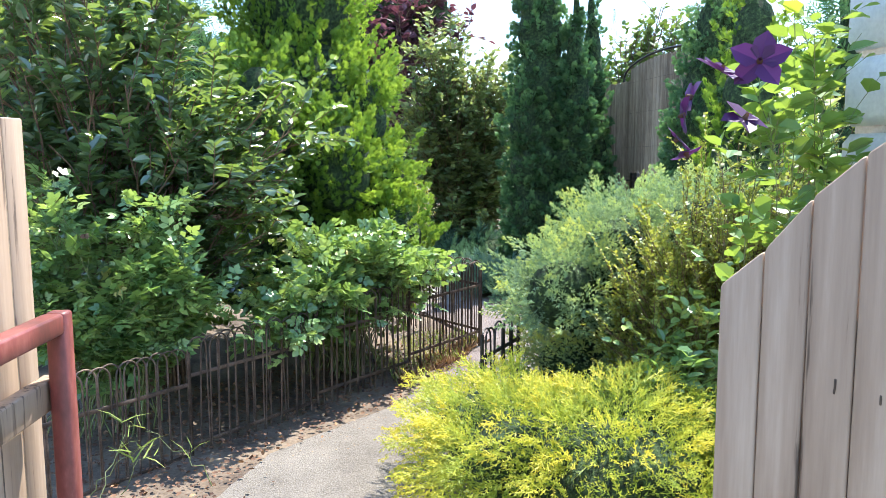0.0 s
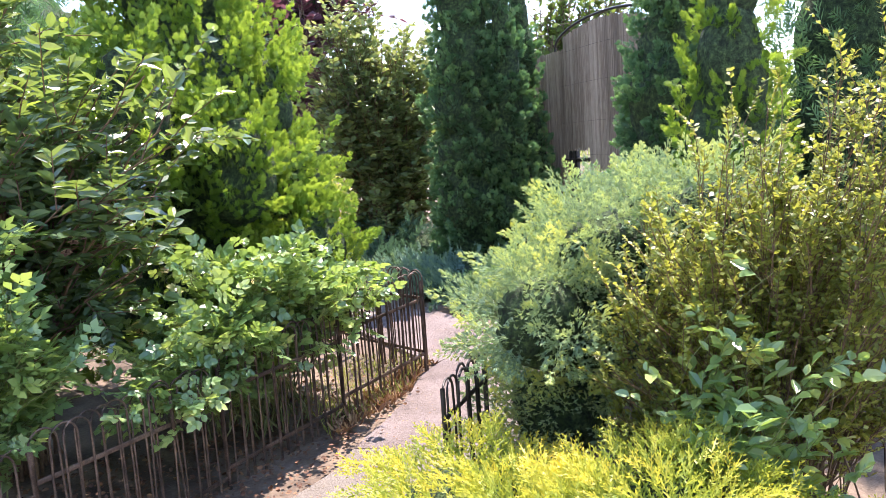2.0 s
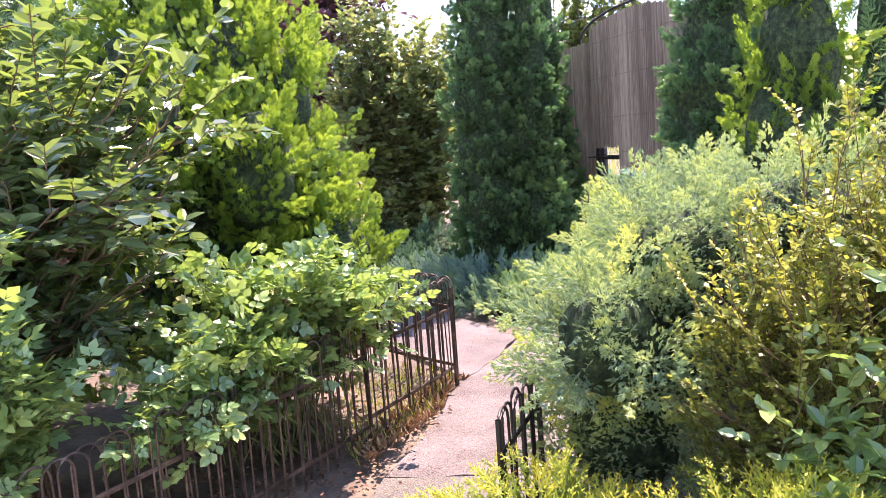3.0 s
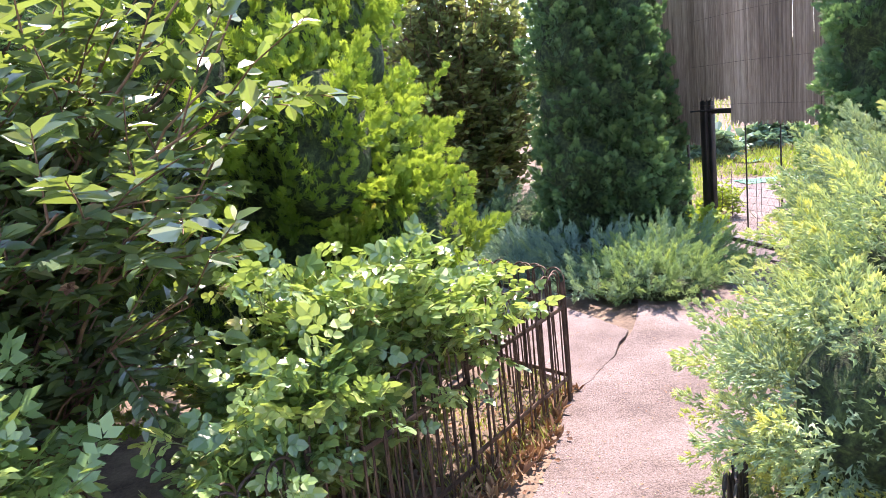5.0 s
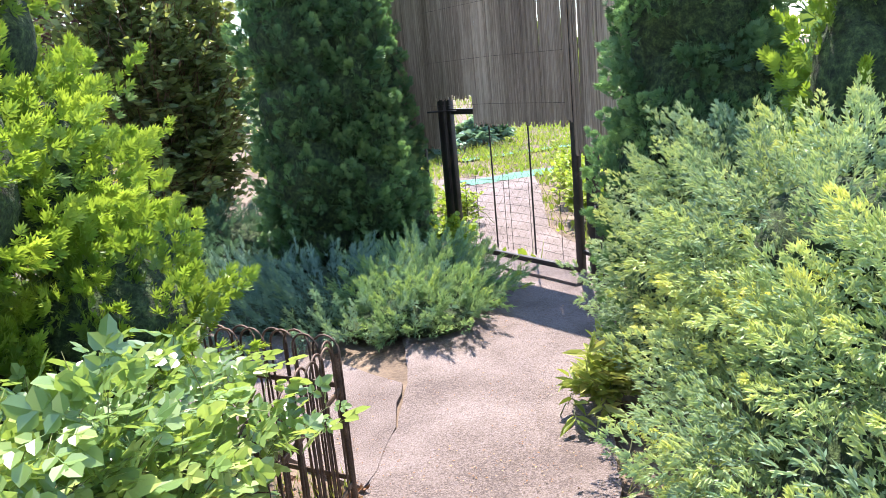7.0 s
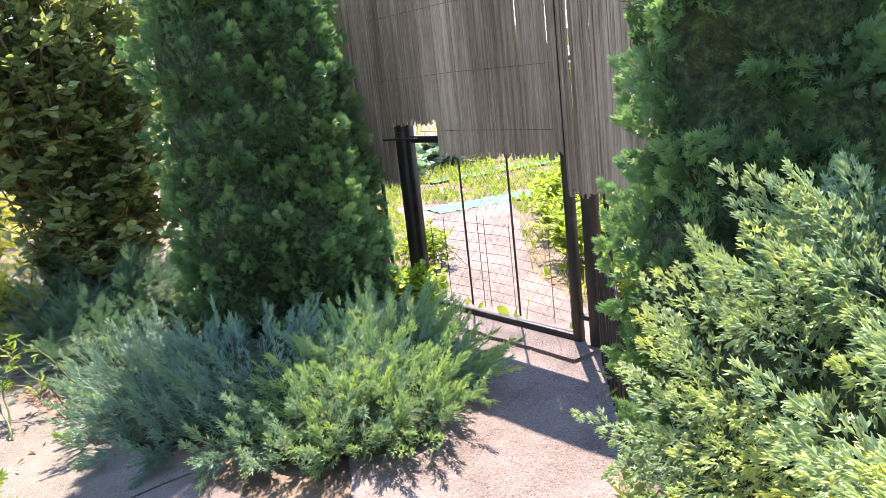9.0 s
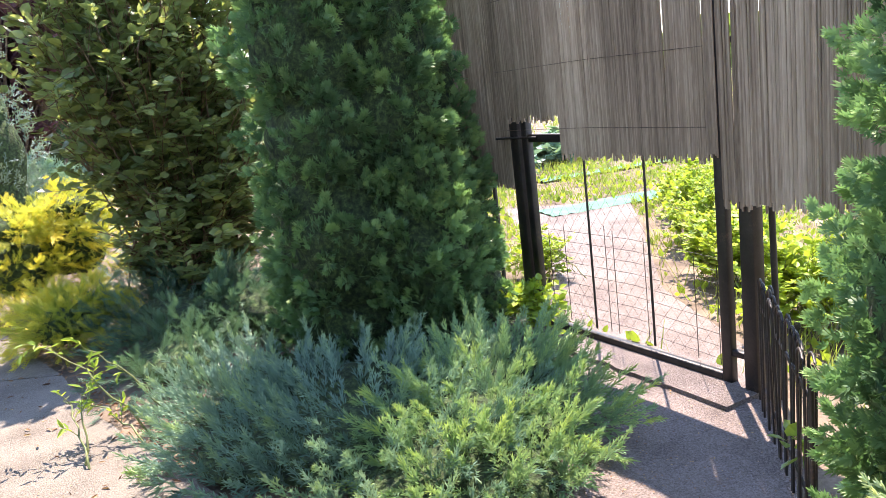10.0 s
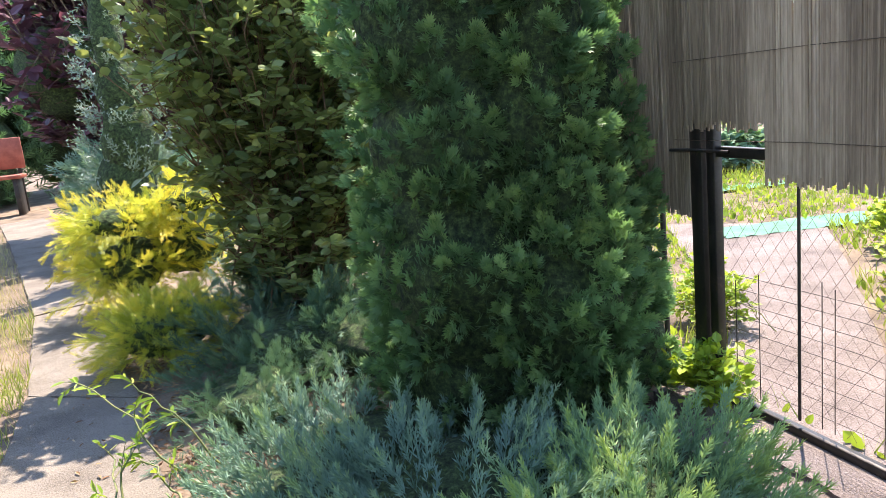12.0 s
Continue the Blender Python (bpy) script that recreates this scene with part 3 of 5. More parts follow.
def stems_to(base, targets, rng, sag=0.25, base_r=0.15, steps=9):
    out = []
    for t in targets:
        a = np.array(base) + np.array((*rng.normal(0, base_r, 2), 0))
        t = np.array(t)
        m = (a + t) / 2 + np.array((0, 0, sag * np.linalg.norm(t - a))) - 0.15 * (t - a) * np.array((1, 1, 0))
        k = np.linspace(0, 1, steps)[:, None]
        c = (1 - k) ** 2 * a + 2 * k * (1 - k) * m + k ** 2 * t
        c[1:-1] += rng.normal(0, 0.012, (steps - 2, 3))
        out.append(c)
    return out


def leafy_shrub(name, label, base, lobes, mat, seed, stems, twigs, leaves, size, tmpl, stem_r=0.008, twig_len=0.3, sag=0.2, stem_mat=None, core=None, category="shrub", up=0.3, bias=0.35, from_part=0.35, spread=0.22, tumble=0.45, lean=(0, 0)):
    """Arching stems that end inside the lobes, with side twigs and leaves along both."""
    rng = np.random.default_rng(seed)
    root = thing(name, label, category, base)
    L = lobe_arrays(lobes)
    vol = np.array([r.prod() for _, r in L])
    pick = rng.choice(len(L), stems, p=vol / vol.sum())
    d = sphere_points(stems, rng)
    targets = [L[k][0] + d[i] * L[k][1] * rng.uniform(0.55, 1.0) for i, k in enumerate(pick)]
    for t in targets:
        t[2] = max(t[2], 0.12)
    curves = stems_to(base, targets, rng, sag)
    tubes, P, D, G = [], [], [], []
    for gi, c in enumerate(curves):
        tubes.append(tube(c, stem_r, stem_r * 0.35, 5))
        for _ in range(twigs):
            k = rng.uniform(from_part, 1.0) * (len(c) - 1.001)
            i = int(k)
            p = c[i] + (c[i + 1] - c[i]) * (k - i)
            w = unit(unit(c[i + 1] - c[i]) + rng.normal(0, 0.75, 3) + np.array((*lean, up)))
            e = p + w * twig_len * rng.uniform(0.5, 1.2)
            e[2] = max(e[2], 0.05)
            bend = (p + e) / 2 + np.array((0, 0, 0.12 * twig_len))
            s = np.linspace(0, 1, 3)[:, None]
            tw = (1 - s) ** 2 * p + 2 * s * (1 - s) * bend + s ** 2 * e
            tubes.append(tube(tw, stem_r * 0.45, stem_r * 0.2, 3))
            m = leaves
            u = np.sort(rng.uniform(0.1, 1.0, m))[:, None]
            lp = (1 - u) ** 2 * p + 2 * u * (1 - u) * bend + u ** 2 * e
            axis = unit(e - p)
            side = unit(np.cross(axis, (0, 0, 1.0)) + 1e-3)
            sign = np.where(np.arange(m) % 2, 1.0, -1.0)[:, None]
            P.append(lp)
            D.append(unit(axis * 0.75 + side * sign + rng.normal(0, 0.3, (m, 3))))
            G.append(np.full(m, rng.uniform(-spread, spread)))
    P, D, G = np.concatenate(P), np.concatenate(D), np.concatenate(G)
    ok = P[:, 2] > 0.03
    P, D, G = P[ok], D[ok], G[ok]
    N = unit(np.array((0, 0, 1.0)) + rng.normal(0, tumble, P.shape))
    tint = np.clip(bias + G + rng.normal(0, 0.13, len(P)), 0, 1)
    V, Q, T = scatter(tmpl, P, D, N, size * rng.uniform(0.55, 1.25, len(P)), rng, tint, 0.12)
    part("foliage", quads_mesh("foliage", V, Q, T), mat, root, kind="stuff")
    part("branchwork", quads_mesh("branchwork", *joined(tubes), smooth=True), stem_mat or M_TWIG, root, kind="stuff")
    # core adds an opaque body whose dark colour replaces shade among the leaves.
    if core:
        part("inner_growth", core_mesh(lobes, core, rng), M_CORE, root, "dark filler body standing in for the crown's shaded inside", "stuff")
    return root


def column_lobes(r, h, n, seed, taper=0.75):
    """Stacked, jittered lobes of a column that narrows upward."""
    rng = np.random.default_rng(seed)
    out = []
    for i in range(n):
        f = (i + 0.5) / n
        k = r * (1 - taper * f ** 1.7) * (0.82 + 0.18 * min(1, f * 6))
        out.append((*(rng.normal(0, 0.07 * r, 2)), f * h, k, k, h / n * 1.15))
    return out


# tall dark column beside the gate, of several stems
COLUMN = "tall dark green columnar thuja with dense scaly foliage"
bough_conifer("columnar_thuja", COLUMN, (3.66, 9.98, 0), column_lobes(0.55, 5.2, 9, 1, 0.8), M_THUJA_DARK, 11, 720, 30, 0.2, 0.105, 0.064, SHELL, 0.55, plate="wall", thin=0.7, face=0.7, fan=0.8, far=0.35, jitter=0.2, trunk_h=3.5, bias=0.36, spread=0.2, gain=0.5, patch=0.3, shrink=0.84)
bough_conifer("columnar_thuja", COLUMN, (4.02, 9.66, 0), column_lobes(0.39, 3.6, 8, 2, 0.96), M_THUJA_DARK, 12, 480, 30, 0.2, 0.105, 0.064, SHELL, 0.55, plate="wall", thin=0.7, face=0.7, fan=0.8, far=0.35, jitter=0.2, trunk_h=2.5, bias=0.36, spread=0.2, gain=0.5, patch=0.3, shrink=0.84)
bough_conifer("columnar_thuja", COLUMN, (4.45, 10.08, 0), column_lobes(0.43, 3.75, 8, 3, 0.96), M_THUJA_DARK, 13, 400, 30, 0.2, 0.105, 0.064, SHELL, 0.55, plate="wall", thin=0.7, face=0.7, fan=0.8, far=0.35, jitter=0.2, trunk_h=2.5, bias=0.36, spread=0.2, gain=0.5, patch=0.3, shrink=0.84)
bough_conifer("columnar_thuja", "tall dark green columnar thuja beside the gate fence", (3.9, 6.1, 0), column_lobes(0.56, 2.85, 7, 4, 0.6), M_THUJA_DARK, 14, 620, 56, 0.2, 0.1, 0.042, SHELL, 0.55, plate="wall", thin=0.7, face=0.5, fan=0.8, far=0.75, trunk_h=2.5, bias=0.42, spread=0.2, gain=0.5, patch=0.3, shrink=0.84)
bough_conifer("golden_thuja", "bright yellow-green thuja with billowing sprays", (0.3, 7.2, 0), [(-0.1, -0.3, 0.7, 1.05, 1.0, 0.7), (0.05, -0.2, 1.4, 1.0, 0.95, 0.6), (0.1, 0, 2.2, 0.8, 0.8, 0.65), (0.05, 0.1, 3.0, 0.66, 0.66, 0.7), (0, 0.1, 3.9, 0.48, 0.48, 0.8), (0, 0.1, 4.7, 0.25, 0.25, 0.6), (0.74, -0.72, 0.95, 0.38, 0.36, 0.36), (0.66, -0.5, 1.45, 0.36, 0.34, 0.4), (0.3, -0.95, 1.55, 0.36, 0.33, 0.5), (-0.3, -0.95, 1.9, 0.36, 0.33, 0.6), (0.55, -0.3, 2.0, 0.34, 0.34, 0.5)], M_THUJA_GOLD, 15, 1250, 44, 0.32, 0.1, 0.047, SHELL, 0.85, plate="wall", thin=0.6, face=0.35, fan=0.7, trunk_h=3.5, patch=0.25, spread=0.16, bias=0.46, gain=0.65, far=0.35, shrink=0.7, crest=3.5, inner=380)
conifer("dark_thuja", "very dark green old thuja in shade", (-1.7, 7.6, 0), column_lobes(1.25, 5.5, 8, 6, 0.6), M_THUJA_DARK, 16, 900, 7, 0.17, 0.18, 0.6, trunk_h=3.5, bias=0.15)
bough_conifer("golden_thuja", "yellow-green thuja behind the old gold juniper", (3.48, 5.03, 0), column_lobes(0.43, 2.6, 6, 7, 0.65), M_THUJA_GOLD, 17, 260, 34, 0.28, 0.09, 0.052, SHELL, 1.1, plate="wall", face=0.55, fan=0.6, trunk_h=2.0, bias=0.42, gain=0.6)
conifer("dark_thuja", "dark green thuja at the garden's edge", (4.95, 5.3, 0), column_lobes(0.72, 4.3, 7, 8, 0.6), M_THUJA_DARK, 18, 600, 7, 0.15, 0.17, 0.7, trunk_h=3.0)

# junipers
bough_conifer("spreading_juniper", "low blue-green spreading juniper over the path's edge", (3.1, 8.75, 0), [(0.05, 0, 0.05, 0.85, 0.85, 0.17), (-0.42, 0.25, 0.05, 0.55, 0.6, 0.14), (0.0, -0.6, 0.05, 0.5, 0.5, 0.14), (0.2, 0.5, 0.06, 0.6, 0.5, 0.2), (-0.5, 0.75, 0.05, 0.38, 0.5, 0.12), (-0.15, 1.1, 0.06, 0.55, 0.5, 0.15)], M_JUN_BLUE, 21, 640, 30, 0.36, 0.05, 0.085, BRUSH, 0.14, 0.9, 0.1, thin=0.7, shrink=0.66, category="shrub", bias=0.44, spread=0.2, gain=0.5, far=1.1, low=-0.1, fan=0.5)
bough_conifer("spreading_juniper", "low lime-tipped spreading juniper beside the gate path", (3.62, 8.4, 0), [(0, -0.05, 0.06, 0.62, 0.6, 0.18), (-0.3, -0.5, 0.05, 0.45, 0.45, 0.15), (0.35, 0.35, 0.08, 0.42, 0.42, 0.2)], M_JUN_LIME, 20, 400, 30, 0.36, 0.05, 0.085, BRUSH, 0.17, 0.8, 0.1, thin=0.7, shrink=0.66, category="shrub", bias=0.38, spread=0.2, gain=0.5, far=1.1, low=-0.1, fan=0.5)
bough_conifer("old_gold_juniper", "tall bushy blue-green juniper with golden tips", (2.6, 4.75, 0), [(0.05, -0.05, 0.65, 0.66, 0.6, 0.6), (-0.5, -0.45, 0.72, 0.6, 0.55, 0.5), (0.68, 0.4, 0.65, 0.48, 0.48, 0.55), (0.1, 0.05, 1.1, 0.55, 0.5, 0.33), (-0.98, -0.75, 0.85, 0.33, 0.33, 0.33), (0.56, 0.95, 0.7, 0.35, 0.35, 0.64), (0.56, 0.62, 0.85, 0.42, 0.42, 0.55), (-0.5, -0.55, 1.1, 0.42, 0.4, 0.3), (0.65, 0.6, 1.05, 0.36, 0.36, 0.28), (-0.1, -0.75, 1.2, 0.4, 0.36, 0.3), (-0.78, -0.5, 0.34, 0.4, 0.42, 0.34)], M_JUN_OLD, 22, 1250, 80, 0.25, 0.095, 0.032, STUB, 0.25, 0.4, 0.06, thin=0.7, shrink=0.58, category="shrub", bias=0.43, spread=0.16, gain=0.55, patch=0.3, far=0.75, fan=1.4, inner=220)
bough_conifer("yellow_juniper", "bright yellow low juniper with feathery arching tips", (1.4, 2.75, 0), [(-0.02, 0.1, 0.31, 0.58, 0.52, 0.34), (-0.32, 0.28, 0.32, 0.42, 0.42, 0.32), (0.18, 0.3, 0.32, 0.4, 0.4, 0.33), (0.42, -0.38, 0.2, 0.3, 0.28, 0.2), (-0.33, 0.8, 0.28, 0.36, 0.46, 0.28), (0.66, -0.26, 0.26, 0.36, 0.32, 0.27)], M_JUN_YELLOW, 23, 780, 26, 0.34, 0.085, 0.09, THREAD, 0.45, 0.6, -0.3, thin=0.5, shrink=0.66, category="shrub", bias=0.5, spread=0.22, gain=0.6, far=1.1)
bough_conifer("golden_juniper", "golden yellow juniper with drooping tips beside the path", (1.98, 13.95, 0), [(-0.1, 0, 0.42, 0.48, 0.48, 0.42), (0.4, 0.1, 0.5, 0.5, 0.45, 0.42), (-0.2, -0.1, 0.85, 0.4, 0.35, 0.2), (0.45, 0.0, 0.95, 0.42, 0.35, 0.18)], M_JUN_YELLOW, 24, 230, 24, 0.5, 0.12, 0.15, FEATHER_THIN, 0.3, 0.6, -0.25, thin=0.45, shrink=0.62, category="shrub", bias=0.6, gain=0.5)
bough_conifer("golden_juniper", "small golden yellow juniper at the path's edge", (2.05, 12.1, 0), [(-0.05, 0, 0.2, 0.3, 0.3, 0.24), (0.2, 0.1, 0.2, 0.28, 0.3, 0.22)], M_JUN_YELLOW, 25, 130, 22, 0.38, 0.09, 0.13, FEATHER_THIN, 0.3, 0.7, -0.2, thin=0.5, shrink=0.62, category="shrub", bias=0.55, gain=0.5)
# Stands sunlit here; the shade is in its leaf colours.
bough_conifer("creeping_juniper", "dark green creeping juniper, its colour darkened for the shrub's shade", (2.88, 11.6, 0), [(0, 0, 0.14, 0.62, 1.0, 0.24), (0.3, 1.0, 0.2, 0.6, 0.8, 0.3), (0.55, 1.9, 0.25, 0.5, 0.7, 0.3), (0.6, -0.6, 0.2, 0.6, 0.8, 0.32), (-0.3, -0.85, 0.1, 0.42, 0.7, 0.16)], M_JUN_SHADE, 26, 480, 20, 0.42, 0.09, 0.13, FEATHER_THIN, 0.2, 0.8, 0.0, thin=0.5, shrink=0.66, category="shrub", bias=0.4, gain=0.5, low=-0.1)

# leafy shrubs
leafy_shrub("glossy_shrub", "large dark green shrub with pointed glossy leaves", (-0.9, 5.7, 0), [(-0.9, 5.4, 1.6, 0.95, 0.6, 0.7), (-0.15, 5.05, 1.6, 0.42, 0.35, 0.42), (-1.2, 5.5, 2.5, 0.9, 0.5, 0.7), (-0.4, 5.35, 1.1, 0.5, 0.4, 0.4), (0.1, 5.15, 1.75, 0.3, 0.2, 0.38), (-0.1, 5.05, 1.35, 0.3, 0.2, 0.25)], M_SHRUB, 31, 130, 7, 20, 0.095, LEAF, 0.011, 0.48, 0.2, up=0.45, lean=(0.2, -0.1))
leafy_shrub("rose_bush", "rose bush with small pale green leaves", (-0.95, 4.85, 0), [(-0.95, 4.65, 1.0, 0.6, 0.35, 0.55), (-0.6, 4.6, 0.75, 0.45, 0.25, 0.35)], M_ROSE, 32, 60, 9, 7, 0.13, PINNATE_KITE, 0.005, 0.26, 0.15, M_GREEN_STEM)
leafy_shrub("rose_bush", "sprawling rose bush leaning over the hoop fence", (0.6, 5.75, 0), [(0.6, 5.55, 0.82, 0.5, 0.33, 0.25), (1.08, 5.8, 0.74, 0.36, 0.25, 0.17), (0.2, 5.2, 0.75, 0.4, 0.3, 0.26), (0.5, 5.3, 1.1, 0.4, 0.15, 0.14), (0.0, 4.8, 0.58, 0.34, 0.2, 0.24)], M_ROSE, 33, 96, 8, 6, 0.125, PINNATE, 0.005, 0.24, 0.16, M_GREEN_STEM, tumble=0.8, spread=0.34, bias=0.3)
leafy_shrub("twiggy_shrub", "upright twiggy shrub with tiny yellow-green leaves", (2.25, 3.4, 0), [(2.15, 3.45, 1.0, 0.5, 0.4, 0.7), (2.6, 3.2, 1.25, 0.55, 0.45, 0.75), (1.85, 3.5, 0.8, 0.35, 0.3, 0.5)], M_TWIGGY, 34, 270, 13, 21, 0.027, TINY, 0.004, 0.2, 0.05, up=0.9)
leafy_shrub("leafy_shrub", "tall shrub with yellowing green leaves behind the thuja", (3.2, 12.5, 0), [(3.4, 12.4, 1.1, 0.75, 0.7, 0.9), (2.8, 12.3, 2.5, 0.9, 0.8, 0.9), (3.6, 12.5, 1.8, 0.8, 0.8, 1.3), (2.7, 12.4, 2.95, 0.8, 0.8, 0.6), (3.4, 12.5, 2.6, 0.85, 0.8, 0.9), (2.3, 12.2, 2.1, 0.5, 0.5, 0.5), (4.1, 12.9, 2.2, 0.6, 0.6, 1.5), (3.1, 12.2, 0.75, 0.7, 0.6, 0.6), (2.9, 12.6, 3.5, 0.6, 0.6, 0.5)], M_LILAC, 35, 310, 10, 11, 0.105, OVAL, 0.01, 0.4, 0.1)
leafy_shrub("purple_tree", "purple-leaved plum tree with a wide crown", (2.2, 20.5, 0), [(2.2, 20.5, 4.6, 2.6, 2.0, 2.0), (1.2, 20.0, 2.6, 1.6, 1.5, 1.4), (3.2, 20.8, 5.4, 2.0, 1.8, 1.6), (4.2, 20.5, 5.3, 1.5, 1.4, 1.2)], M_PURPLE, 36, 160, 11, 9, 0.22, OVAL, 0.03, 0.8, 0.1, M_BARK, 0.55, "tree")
conifer("blue_spruce", "young blue-green spruce behind the shrub", (1.9, 16.2, 0), column_lobes(0.5, 3.6, 6, 9, 0.9), M_SPRUCE, 27, 150, 9, 0.12, 0.17, 0.5, PLUME_SMALL, 2.4)
conifer("blue_juniper", "grey-green juniper with arching plumes", (2.1, 17.4, 0), [(0, 0, 0.6, 0.8, 0.7, 0.6), (-0.4, 0, 0.8, 0.5, 0.5, 0.5)], M_JUN_BLUE, 28, 260, 10, 0.16, 0.32, 0.35, FEATHER_THIN, None, 0.66, 0.8, "shrub", radial=0.7)
leafy_shrub("far_tree", "pale green tree beyond the gate", (11.2, 22.5, 0), [(11.2, 22.5, 4.3, 1.7, 1.6, 1.2), (10.2, 22.6, 3.4, 1.2, 1.2, 1.0), (12.6, 22, 5.2, 1.6, 1.5, 1.1)], M_FAR_LEAF, 37, 110, 9, 8, 0.2, OVAL, 0.04, 0.8, 0.1, M_BARK, None, "tree")
for k, (x, y, h, r) in enumerate(((-4.6, 31.5, 8.5, 2.8), (0.2, 31.0, 7.5, 2.8), (3.8, 27.5, 5.2, 2.4), (-4.6, 20.0, 4.5, 2.0), (-4.4, 13.0, 4.6, 1.9))):
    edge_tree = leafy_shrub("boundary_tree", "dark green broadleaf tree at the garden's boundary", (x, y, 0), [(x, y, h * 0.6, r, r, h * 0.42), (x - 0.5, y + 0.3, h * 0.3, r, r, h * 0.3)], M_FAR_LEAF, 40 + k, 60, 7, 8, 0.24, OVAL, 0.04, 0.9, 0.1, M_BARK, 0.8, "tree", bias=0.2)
    tagged(edge_tree, group="boundary trees")


conifer("dark_thuja", "dark green conifer behind the red bench", (-2.6, 28.5, 0), column_lobes(1.9, 6.0, 6, 29, 0.5), M_THUJA_DARK, 29, 320, 8, 0.35, 0.42, 0.6, trunk_h=4.0, bias=0.2)


def far_woods():
    rng = np.random.default_rng(88)
    P, D = [], []
    for a in np.linspace(-0.4, 2.4, 130):
        c = np.array((3 + 75 * math.sin(a) + rng.normal(0, 4), 8 + 75 * math.cos(a) + rng.normal(0, 4), rng.uniform(1.2, 3.0)))
        d = sphere_points(80, rng)
        P.append(c + d * np.array((3.2, 3.2, c[2])) * rng.uniform(0.6, 1, (80, 1)))
        D.append(d)
    P, D = np.concatenate(P), np.concatenate(D)
    V, Q, T = scatter(OVAL, P, D, D, rng.uniform(1.0, 2.0, len(P)), rng, rng.uniform(0, 0.8, len(P)))
    me = quads_mesh("far_woods", V, Q, T)
    me.materials.append(M_FAR_LEAF)
    tagged(new("far_woods", me), "far line of green woods on the horizon", "woods", kind="stuff")


far_woods()


# ---- wire fences with hooped tops ----
def put(name, me, mat, parent, m, label=""):
    """A part on shared mesh data, at the pose m inside its parent."""
    if not me.materials:
        me.materials.append(mat)
    ob = new(name, me)
    ob.parent = parent
    ob.matrix_basis = m
    return tagged(ob, label)


def hoop_mesh(width, height, r):
    k = np.linspace(0, np.pi, 9)
    arc = [(width / 2 * math.cos(a), 0, height - width / 2 + width / 2 * math.sin(a)) for a in k]
    return quads_mesh("hoop", *tube([(width / 2, 0, 0), (width / 2, 0, height * 0.5)] + arc + [(-width / 2, 0, height * 0.5), (-width / 2, 0, 0)], r, r, 6), smooth=True)


HOOP = hoop_mesh(0.124, 0.76, 0.0048)
HOOP_LOW = hoop_mesh(0.118, 0.70, 0.0058)


def hoop_fence(a, b, label, seed=0, hoop=None, mat=None):
    rng = np.random.default_rng(seed)
    a, b = Vector((*a, 0)), Vector((*b, 0))
    run = (b - a).length
    root = thing("hoop_fence", label, "fence", a, "hoop fence panels")
    root.rotation_euler = (0, 0, math.atan2(b.y - a.y, b.x - a.x))
    n = int(run / 0.064) - 1
    for i in range(n):
        put("hoop", hoop or HOOP, mat or M_FENCE, root, pose(0.06 + i * (run - 0.12) / (n - 1), 0.007 if i % 2 else -0.007, -0.02 + rng.uniform(-0.008, 0.008), rng.normal(0, 0.8), rng.normal(0, 0.9), 0))
    for z in (0.13, 0.53):
        put("rail", quads_mesh("rail", *box_vq((0, -0.004, z - 0.011), (run, 0.004, z + 0.011), 0.002)), mat or M_FENCE, root, pose(0, 0.0, 0))
    for x in (0.0, run):
        put("post", quads_mesh("post", *tube([(x, 0, -0.05), (x, 0, 0.66)], 0.011, 0.011, 8), smooth=True), mat or M_FENCE, root, pose(0, 0, 0))
    return root


CORNER = np.array((1.78, 6.28))
ALONG = np.array((0.75, 0.662))
for i in range(5):
    p, q = CORNER - ALONG * (i + 1) * 0.98, CORNER - ALONG * (i * 0.98 + 0.0)
    hoop_fence(p, q, "rusty dark wire fence panel with overlapping hooped tops", i).location.z -= 0.05 * i
hoop_fence(CORNER + np.array((0.02, 0.03)), (1.42, 7.08), "rusty hooped wire fence panel turning back from the path", 8)
hoop_fence((1.42, 7.1), (1.2, 7.98), "rusty hooped wire fence panel beside the thuja", 9)
hoop_fence((1.14, 3.94), (1.48, 4.34), "black hooped wire fence panel under the juniper", 10, HOOP_LOW, M_BLACK)
hoop_fence((3.95, 6.85), (4.7, 7.6), "black hooped wire fence panel beside the gate post", 11, HOOP_LOW, M_BLACK)


# ---- gate with reed screens ----
def bar(lo, hi, bevel=0.004):
    return quads_mesh("bar", *box_vq(lo, hi, bevel))


GX = 4.85
gate = thing("gate", "black metal garden gate with a reed screen above wire mesh", "gate", (GX, 7.9, 0))
part("stile", bar((GX - 0.025, 7.88, 0.01), (GX + 0.025, 7.94, 2.72)), M_BLACK, gate)
part("stile", bar((GX - 0.025, 9.43, 0.01), (GX + 0.025, 9.49, 1.95)), M_BLACK, gate)
part("bottom_rail", bar((GX - 0.022, 7.942, 0.012), (GX + 0.022, 9.428, 0.058)), M_BLACK, gate)
part("middle_rail", bar((GX - 0.02, 7.942, 1.28), (GX + 0.02, 9.428, 1.33)), M_BLACK, gate)
part("latch", quads_mesh("latch", *tube([(GX - 0.05, 9.74, 1.305), (GX - 0.045, 9.6, 1.31), (GX - 0.045, 9.3, 1.312)], 0.009, 0.009, 6), smooth=True), M_BLACK, gate, "thin steel latch bar")
for y in (8.92, 8.43):
    part("rod", quads_mesh("rod", *tube([(GX, y, 0.09), (GX, y, 1.3)], 0.0075, 0.0075, 6), smooth=True), M_BLACK, gate)


